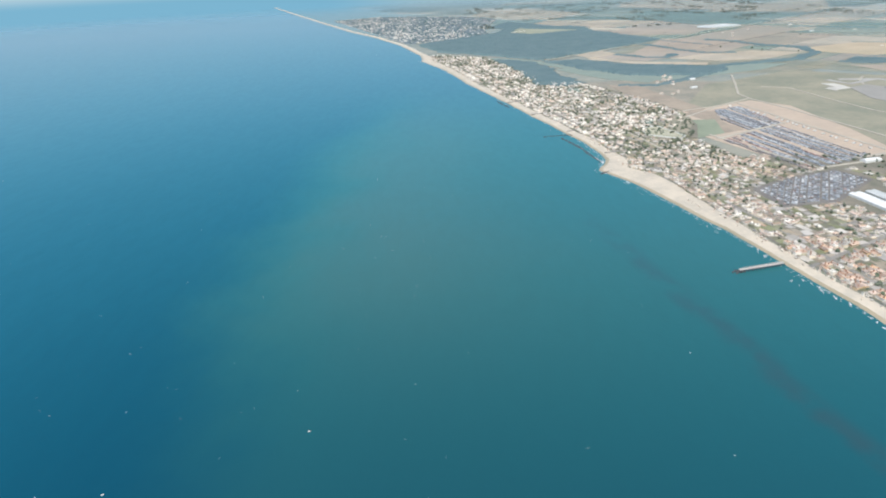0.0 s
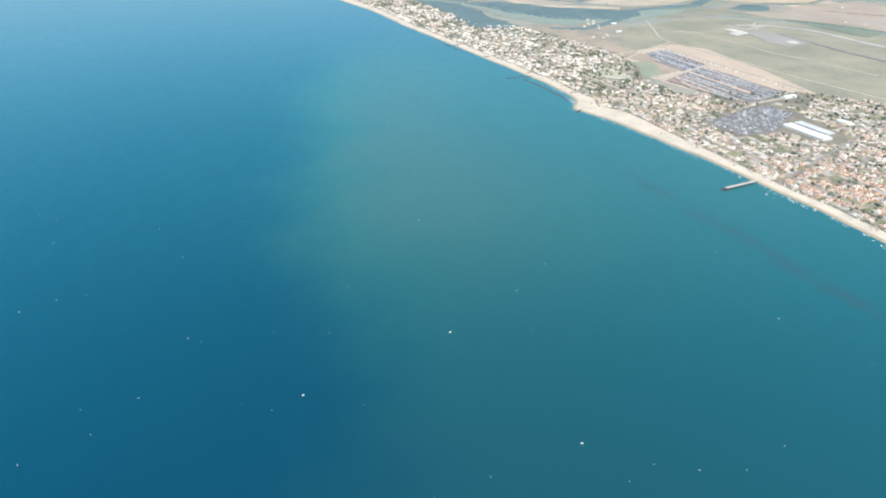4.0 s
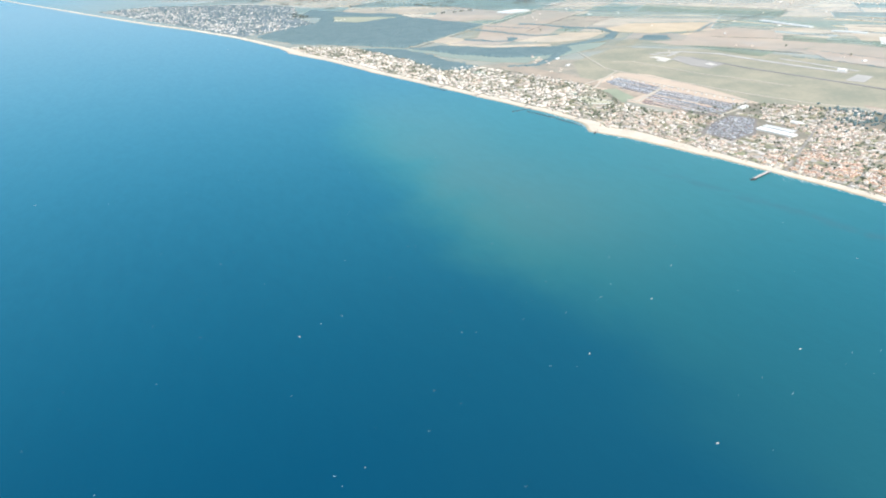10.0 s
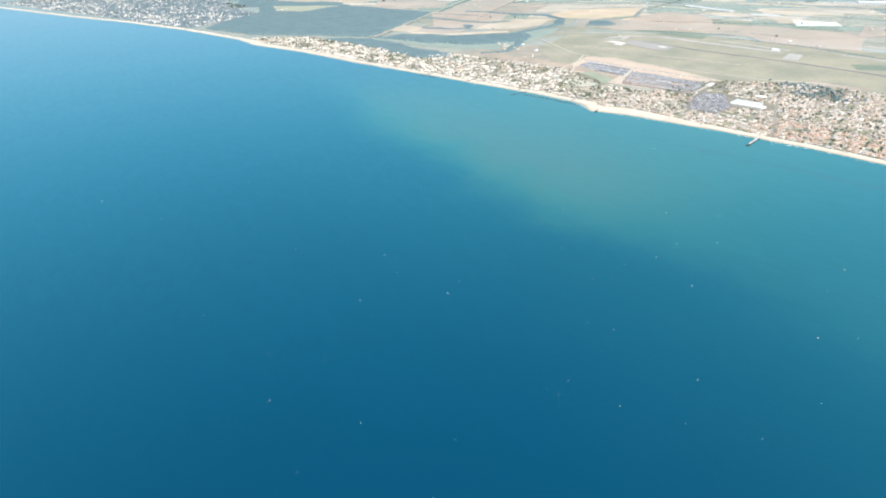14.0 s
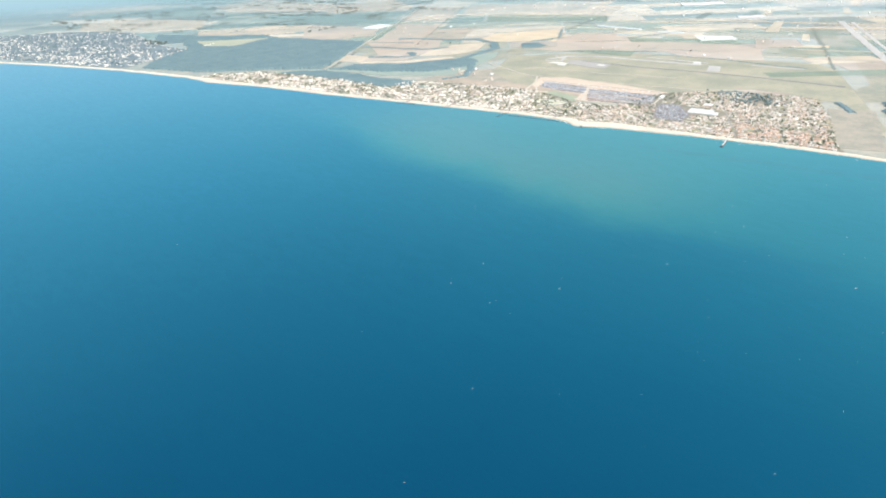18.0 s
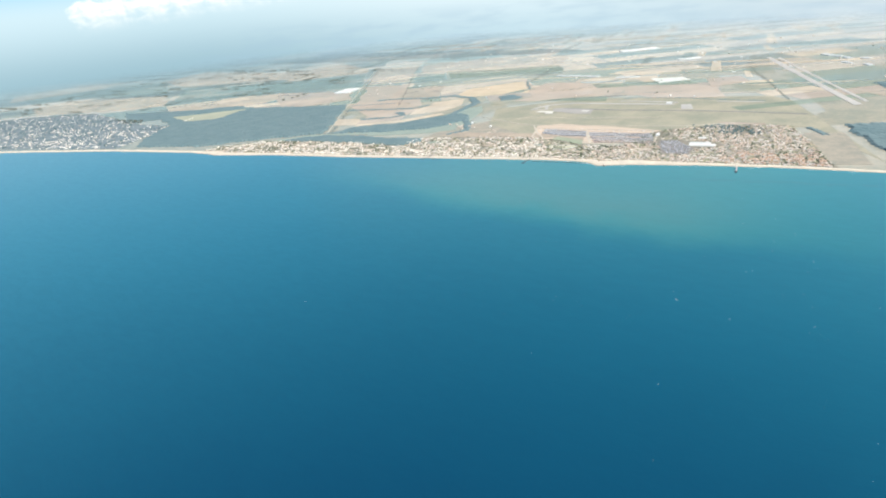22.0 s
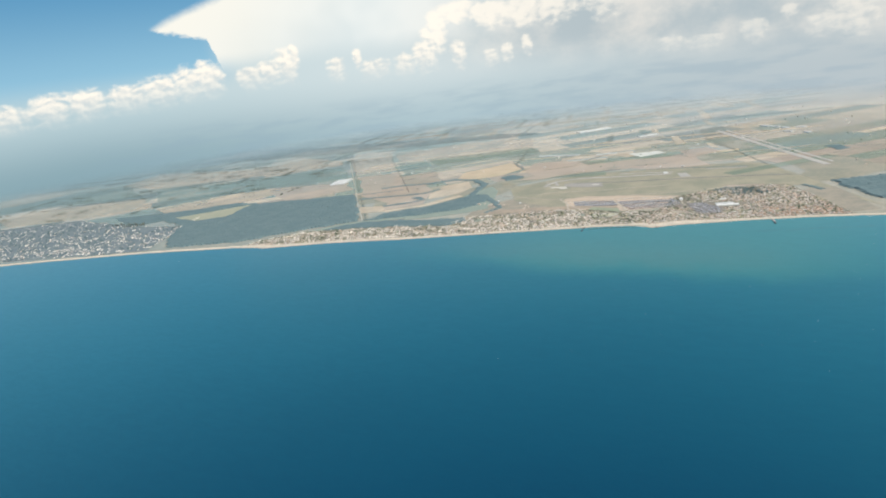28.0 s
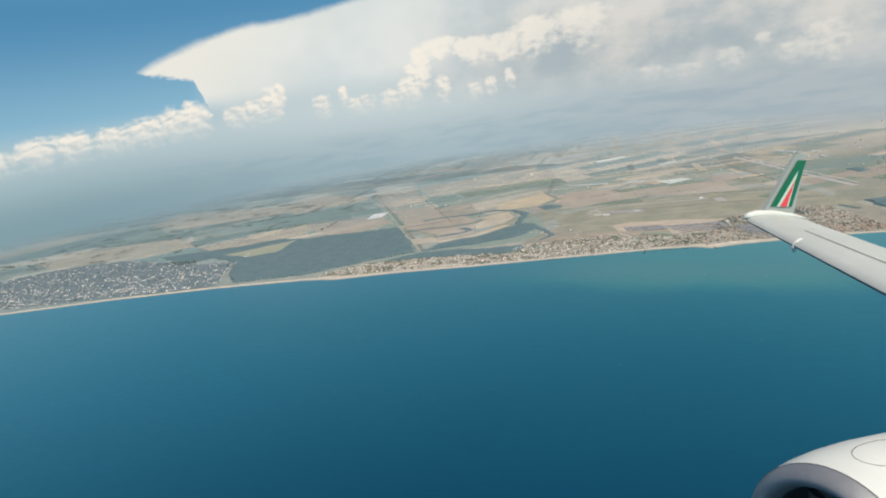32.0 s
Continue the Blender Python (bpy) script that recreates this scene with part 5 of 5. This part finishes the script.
BARK = surface("tree_bark", (0.13, 0.10, 0.075), (0.09, 0.07, 0.055), 0.5, 3.0)
tree = None
for px, py, size in [p for p in spots if p[0] > coast(p[1]) + 180 and not inside(p[0], p[1], AIRFIELD)]:
    at = pose(px, py, 0.7, 0, 0, px * 7.0) @ Matrix.Scale(size * 1.2, 4)
    if tree is None:
        tree = first_tree()
        tree.matrix_basis = at
    else:
        copy_thing(tree, at)


# ---- pier, breakwater, surf ----
PIER = ((143.5, 237.2), (122.0, 232.0))
pier = new("pier")
pier.location = (*PIER[0], 0)
ux = Vector((PIER[1][0] - PIER[0][0], PIER[1][1] - PIER[0][1], 0))
span = ux.length
ux.normalize()
uy = Vector((-ux.y, ux.x, 0))
PIERWOOD = surface("weathered_concrete_deck", (0.46, 0.45, 0.42), (0.36, 0.35, 0.33), 0.3, 1.5)


def pier_box(u0, u1, v0, v1, z0, z1, name, material, label=""):
    pts = [ux * u0 + uy * v0, ux * u1 + uy * v0, ux * u1 + uy * v1, ux * u0 + uy * v1]
    v, f = slab([(p.x, p.y) for p in pts], z0, z1)
    return part(name, mesh(name, v, f, material), None, pier, label)


for i in range(11):
    pier_box(i * span / 11 + 0.03, (i + 1) * span / 11 - 0.03, -0.75, 0.75, 0.75, 1.0, "deck", PIERWOOD)
for i in range(12):
    for s in (-0.6, 0.6):
        pier_box(i * span / 11.2, i * span / 11.2 + 0.22, s - 0.11, s + 0.11, -1.6, 0.76, "pile", ROCK)
for s in (-0.72, 0.72):
    pier_box(0, span, s - 0.03, s + 0.03, 1.32, 1.38, "handrail", PIERWOOD)
    for i in range(12):
        pier_box(i * span / 11.2 + 0.05, i * span / 11.2 + 0.11, s - 0.03, s + 0.03, 1.0, 1.33, "rail_post", PIERWOOD)
tagged(pier, "narrow grey concrete pier on piles at the beach", "pier")


def rocks(name, line, count, spread, label):
    bm = bmesh.new()
    for _ in range(count):
        t = random.random() * (len(line) - 1)
        i = int(t)
        x = line[i][0] + (line[i + 1][0] - line[i][0]) * (t - i) + random.gauss(0, spread)
        y = line[i][1] + (line[i + 1][1] - line[i][1]) * (t - i) + random.gauss(0, spread)
        m = pose(x, y, -0.38, random.uniform(0, 360), random.uniform(0, 360), 0) @ Matrix.Diagonal((random.uniform(0.4, 0.9), random.uniform(0.3, 0.7), random.uniform(0.3, 0.6), 1))
        bmesh.ops.create_icosphere(bm, subdivisions=1, radius=1.0, matrix=m)
    me = bpy.data.meshes.new(name)
    bm.to_mesh(me)
    bm.free()
    me.materials.append(ROCK)
    return tagged(new(name, me), label, "breakwater", kind="stuff")


random.seed(71)
rocks("breakwater", [(90, 480), (95, 462), (99, 445), (104, 407)], 120, 0.45, "low dark rock breakwater awash off the beach")
rocks("groyne", [(76, 487), (90, 489), (101, 489)], 45, 0.4, "thin dark rock groyne from the beach")
rocks("breakwater", [(52, 651), (61, 617)], 50, 0.5, "low dark rock breakwater awash off the beach")
rocks("groyne", [(109, 388), (98, 380)], 40, 0.5, "short dark rock groyne at the sand spit")
rocks("groyne", [(125.0, 233.3), (119.5, 231.6)], 26, 0.6, "dark rocks round the pier head")


def surf():
    verts, faces = [], []
    for _ in range(950):
        y = random.choice((random.uniform(120, 470), random.uniform(470, 1500)))
        off = abs(random.gauss(0, 1.3)) if random.random() < 0.7 else random.uniform(2.5, 7.5)
        if off > 2.4 and (noise.noise((y * 0.03, 1, 1)) < 0.05 or random.random() < 0.4):
            continue
        x = coast(y) - 0.8 - off
        w, h, n = random.uniform(0.1, 0.3), random.uniform(0.2, 1.0), len(verts)
        for k in range(7):
            a = k / 7 * math.tau
            r = random.uniform(0.6, 1.2)
            verts.append((x + math.cos(a) * w * r, y + math.sin(a) * h * r, -0.385))
        faces.append(tuple(range(n, n + 7)))
    for _ in range(46):
        y = random.choice((random.gauss(414, 5), random.gauss(455, 12), random.gauss(408, 2)))
        x, n = float(np.interp(y, (407, 445, 480), (105.2, 100.2, 91.0))) + random.gauss(0.3, 0.5), len(verts)
        for k in range(7):
            a = k / 7 * math.tau
            r = random.uniform(0.6, 1.2)
            verts.append((x + math.cos(a) * 0.3 * r, y + math.sin(a) * 0.7 * r, -0.38))
        faces.append(tuple(range(n, n + 7)))
    return tagged(new("surf", mesh("surf", verts, faces, FOAM)), "broken white surf along the beach", "surf", kind="stuff")



def flecks():
    """Small breaking crests far apart on the open water."""
    verts, faces = [], []
    for _ in range(150):
        x, y, n = random.uniform(-330, 90), random.uniform(20, 420), len(verts)
        if x > coast(y) - 25:
            continue
        w, h, turn = random.uniform(0.05, 0.13), random.uniform(0.15, 0.4), random.uniform(0.8, 1.6)
        for k in range(6):
            a = k / 6 * math.tau
            px, py = math.cos(a) * w * random.uniform(0.6, 1.2), math.sin(a) * h
            verts.append((x + px * math.cos(turn) - py * math.sin(turn), y + px * math.sin(turn) + py * math.cos(turn), -0.385))
        faces.append(tuple(range(n, n + 6)))
    return tagged(new("whitecaps", mesh("whitecaps", verts, faces, FOAM)), "scattered small whitecaps on open water", "whitecaps", kind="stuff")


surf()
flecks()


# ---- boats ----
HULL = surface("white_boat_hull", (0.66, 0.67, 0.66), (0.58, 0.6, 0.6), 0.5, 3.0, 0.3, spec=0.5)
DECK = surface("boat_deck", (0.6, 0.55, 0.45), (0.5, 0.46, 0.4), 0.5, 3.0, 0.6)


def first_boat():
    boat = new("boat")
    top = [(0.95, 0), (0.55, 0.26), (-0.1, 0.32), (-0.85, 0.28), (-0.85, -0.28), (-0.1, -0.32), (0.55, -0.26)]
    low = [(0.7, 0), (0.45, 0.14), (-0.1, 0.2), (-0.8, 0.18), (-0.8, -0.18), (-0.1, -0.2), (0.45, -0.14)]
    n = len(top)
    verts = [(x, y, 0.3) for x, y in top] + [(x, y, -0.15) for x, y in low]
    faces = [(i, n + i, n + (i + 1) % n, (i + 1) % n) for i in range(n)] + [tuple(range(n, 2 * n))]
    part("hull", mesh("hull", verts, faces, HULL), None, boat)
    part("deck", mesh("deck", [(x * 0.96, y * 0.94, 0.27) for x, y in top], [tuple(range(n))[::-1]], DECK), None, boat)
    v, f = slab([(-0.35, -0.2), (0.25, -0.16), (0.25, 0.16), (-0.35, 0.2)], 0.25, 0.62)
    part("cabin", mesh("cabin", v, f, HULL), None, boat)
    return tagged(boat, "small white motor boat on open water", "boat", "boats on the sea")


LARGE = ((-46, 141), (-20, 84), (-97, 119), (-89, 60), (-202, 185), (-337, 431), (-132, 1172))
SMALL = ((-88, 149), (-124, 245), (-137, 156), (-132, 153), (-163, 126), (-157, 115), (-48, 78), (3, 179), (-227, 275), (-213, 147), (-181, 193), (-191, 191), (-209, 241), (-58, 278),
         (-46, 307), (-198, 101), (-155, 72), (-179, 59), (-237, 261), (-173, 107), (-281, 83), (-362, 140), (-84, 228), (-37, 184), (-15, 162), (-54, 161), (-66, 153), (73, 125))
random.seed(81)
boat = None
for group, size in ((LARGE, 0.52), (SMALL, 0.27)):
    for bx, by in group:
        at = pose(bx, by, -0.28, 0, 0, random.uniform(0, 360)) @ Matrix.Scale(size, 4)
        if boat is None:
            boat = first_boat()
            boat.matrix_basis = at
        else:
            copy_thing(boat, at @ Matrix.Scale(1 / boat.scale[0], 4))


# ---- the airliner's wing and engine, placed and shaped to fit the camera's view at the end of the flight ----
LAST_VIEW_POSE = pose(*ROWS[-1][1:])
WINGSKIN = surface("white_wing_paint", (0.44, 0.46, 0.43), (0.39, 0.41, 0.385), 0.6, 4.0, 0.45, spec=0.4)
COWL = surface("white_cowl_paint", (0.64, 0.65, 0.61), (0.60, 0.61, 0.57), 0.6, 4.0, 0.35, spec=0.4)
LIPMETAL = surface("bare_metal_lip", (0.30, 0.30, 0.31), (0.24, 0.245, 0.26), 1.5, 8.0, 0.55, metal=0.5)
INLET = surface("dark_inlet_liner", (0.055, 0.05, 0.055), (0.09, 0.085, 0.09), 1.5, 8.0, 0.6)
SEAM = surface("dark_panel_gap", (0.10, 0.105, 0.11), (0.15, 0.15, 0.15), 2.0, 9.0, 0.7)
GREEN = surface("green_livery", (0.0, 0.13, 0.065), (0.0, 0.115, 0.06), 1.0, 5.0, 0.4)
RED = surface("red_livery", (0.72, 0.07, 0.075), (0.66, 0.06, 0.07), 1.0, 5.0, 0.4)
PALE = surface("pale_green_livery", (0.48, 0.62, 0.54), (0.44, 0.58, 0.5), 1.0, 5.0, 0.4)

airliner = new("airliner")
airliner.matrix_world = LAST_VIEW_POSE
wing = engine = airliner
LE0, LE1 = Vector((7.588, 0.722, -15.0)), Vector((7.518, -0.767, -10.16))
TE0, TE1 = Vector((9.801, 0.795, -16.2)), Vector((10.345, 0.013, -13.98))


def wing_point(s, c, over=0.0):
    """s: 0 at the tip to 1 near the root; c: 0 at the leading edge to 1 at the trailing edge; over: -1 on the lower skin, 1 on the upper."""
    lead, trail = LE0 + (LE1 - LE0) * s * 1.7, TE0 + (TE1 - TE0) * s * 3.2
    chord = trail - lead
    up = (LE1 - LE0).cross(chord).normalized()
    up = up if up.y > 0 else -up
    c = min(1.0, max(0.0, c))
    thick = chord.length * 0.055 * (2.6 * math.sqrt(c) * (1 - c) + 0.04 * (1 - c))
    return lead + chord * c + up * (thick * (over if over > 0 else over * 0.7))


def wing_skin(over, s0, s1, c0, c1, lift=0.0, n=26, k=14):
    verts, faces = [], []
    for i in range(n):
        for j in range(k):
            s, c = s0 + (s1 - s0) * i / (n - 1), c0 + (c1 - c0) * (j / (k - 1)) ** 1.5
            verts.append(wing_point(s, c, over) + Vector((0, lift, 0)))
    for i in range(n - 1):
        for j in range(k - 1):
            a = i * k + j
            faces.append((a, a + 1, a + k + 1, a + k) if over > 0 else (a, a + k, a + k + 1, a + 1))
    return mesh("skin", verts, faces, WINGSKIN, smooth=True)


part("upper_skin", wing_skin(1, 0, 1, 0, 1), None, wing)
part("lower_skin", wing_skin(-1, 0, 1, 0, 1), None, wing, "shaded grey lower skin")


def wing_seam(s0, c0, s1, c1, width, name="panel_gap"):
    n = 20
    verts = []
    for i in range(n):
        t = i / (n - 1)
        s, c = s0 + (s1 - s0) * t, c0 + (c1 - c0) * t
        verts += [wing_point(s, c - width, 1) + Vector((0, 0.006, 0)), wing_point(s, c + width, 1) + Vector((0, 0.006, 0))]
    return part(name, mesh(name, verts, [(2 * i, 2 * i + 1, 2 * i + 3, 2 * i + 2) for i in range(n - 1)], SEAM), None, wing)


wing_seam(0.19, 0.30, 1.0, 0.345, 0.009, "aileron_gap")
wing_seam(0.19, 0.30, 0.17, 0.52, 0.006)
wing_seam(0.62, 0.0, 0.56, 0.3, 0.008)
wing_seam(0.0, 0.02, 0.03, 0.5, 0.003)


part("tip_fairing", mesh("tip_fairing", *tube([(7.50, 0.78, -14.93), (7.62, 0.82, -14.98), (7.9, 0.87, -15.1), (8.5, 0.9, -15.42), (9.3, 0.87, -15.9), (9.92, 0.83, -16.3)], (0.02, 0.085, 0.11, 0.10, 0.07, 0.015)), COWL, smooth=True), None, wing)
part("vortex_bracket", mesh("vortex_bracket", *tube([(7.95, 0.16, -13.1), (7.78, 0.20, -13.05), (7.64, 0.13, -12.97), (7.56, 0.02, -12.92), (7.57, -0.06, -12.9)], (0.03, 0.045, 0.05, 0.05, 0.025)), COWL, smooth=True), None, wing)

# winglet: a tapering blade with the livery on it
blade = [Vector(v) for v in ((8.10, 0.86, -15.2), (9.304, 0.89, -15.9), (9.756, 2.56, -16.05), (9.305, 2.512, -15.75))]
side = Vector((0.5, -0.077, 0.863))


def blade_prism(name, corners, parent, material, thick, lift, label=""):
    pts = [Vector(c) for c in corners]
    n = len(pts)
    verts = [p + side * lift for p in pts] + [p + side * (lift - thick) for p in pts]
    faces = [tuple(range(n)), tuple(range(n, 2 * n))[::-1]] + [(i, n + i, n + (i + 1) % n, (i + 1) % n) for i in range(n)]
    return part(name, mesh(name, verts, faces, material), None, parent, label)


winglet = blade_prism("winglet", blade, wing, surface("grey_winglet_paint", (0.30, 0.33, 0.31), (0.34, 0.37, 0.35), 0.6, 4.0, 0.45), 0.09, 0.0, "upturned winglet with a green and red fin mark")
blade_prism("livery_panel", ((8.371, 1.086, -15.344), (9.198, 1.12, -15.82), (9.692, 2.37, -15.995), (9.35, 2.341, -15.799)), winglet, GREEN, 0.004, 0.02, "dark green livery panel")
blade_prism("livery_stripe", ((8.605, 1.096, -15.479), (9.042, 1.114, -15.73), (9.371, 2.077, -15.835)), winglet, PALE, 0.004, 0.028, "pale livery stripe")
blade_prism("livery_mark", ((8.713, 1.1, -15.541), (8.975, 1.111, -15.692), (9.277, 1.835, -15.802)), winglet, RED, 0.004, 0.036, "red livery mark")

# engine: cowl, metal lip, dark inlet, fan and spinner, on one axis
HUB, AXIS = Vector((3.588, -2.823, -5.605)), Vector((-0.876, -0.007, 0.482)).normalized()
E1 = AXIS.cross(Vector((0, 1, 0))).normalized()
E2 = E1.cross(AXIS)


def turned(name, profile, material, label="", parent=None, sides=56):
    """A body of revolution round the engine's axis; profile: (distance forward of the lip's rear edge, radius)."""
    verts, faces = [], []
    for x, r in profile:
        verts += [HUB + AXIS * x + (E1 * math.cos(a) + E2 * math.sin(a)) * r for a in (k / sides * math.tau for k in range(sides))]
    for i in range(len(profile) - 1):
        for k in range(sides):
            faces.append((i * sides + k, i * sides + (k + 1) % sides, (i + 1) * sides + (k + 1) % sides, (i + 1) * sides + k))
    return part(name, mesh(name, verts, faces, material, smooth=True), None, parent or engine, label)


cowl = turned("engine_cowl", ((0.0, 0.78), (-0.25, 0.818), (-0.6, 0.838), (-1.1, 0.840), (-1.8, 0.81), (-2.6, 0.78), (-3.1, 0.70), (-3.12, 0.62), (-2.4, 0.6)), COWL, "white engine cowl")
turned("inlet_lip", ((0.0, 0.78), (0.10, 0.735), (0.16, 0.685), (0.175, 0.65), (0.15, 0.61), (0.06, 0.575), (-0.06, 0.56)), LIPMETAL, "grey bare metal inlet lip", cowl)
turned("lip_seam", ((0.006, 0.779), (0.0, 0.7835), (-0.012, 0.7855)), SEAM, "dark joint between lip and cowl", cowl)
turned("inlet", ((-0.06, 0.56), (-0.3, 0.57), (-0.75, 0.60)), INLET, "dark inlet duct", cowl)
fan = turned("fan", ((-0.72, 0.60), (-0.74, 0.3), (-0.72, 0.16)), INLET, "dark fan disc")
turned("spinner", ((-0.71, 0.17), (-0.6, 0.15), (-0.45, 0.09), (-0.36, 0.01)), LIPMETAL, "grey spinner", fan)
for i in range(22):
    a = i / 22 * math.tau
    u, w = E1 * math.cos(a) + E2 * math.sin(a), E2 * math.cos(a) - E1 * math.sin(a)
    b0, b1 = HUB + AXIS * -0.70 + u * 0.17, HUB + AXIS * -0.70 + u * 0.58
    part("fan_blade", mesh("fan_blade", [b0 - w * 0.02, b0 + w * 0.03 + AXIS * 0.04, b1 + w * 0.09 + AXIS * 0.06, b1 - w * 0.05 - AXIS * 0.02], [(0, 1, 2, 3)], LIPMETAL), None, fan)
ring = [HUB + AXIS * (-0.87 + 0.52 * math.cos(t)) + (E1 * math.cos(1.72 + 0.26 * math.sin(t)) + E2 * math.sin(1.72 + 0.26 * math.sin(t))) * np.interp(0.87 - 0.52 * math.cos(t), (0.25, 0.6, 1.1, 1.8), (0.818, 0.838, 0.840, 0.81)) for t in (k / 40 * math.tau for k in range(41))]
part("access_panel_seam", mesh("access_panel_seam", *tube(ring, [0.004] * 41, 5), SEAM), None, cowl)
tagged(airliner, "white airliner wing with green and red winglet, jet engine", "airliner")
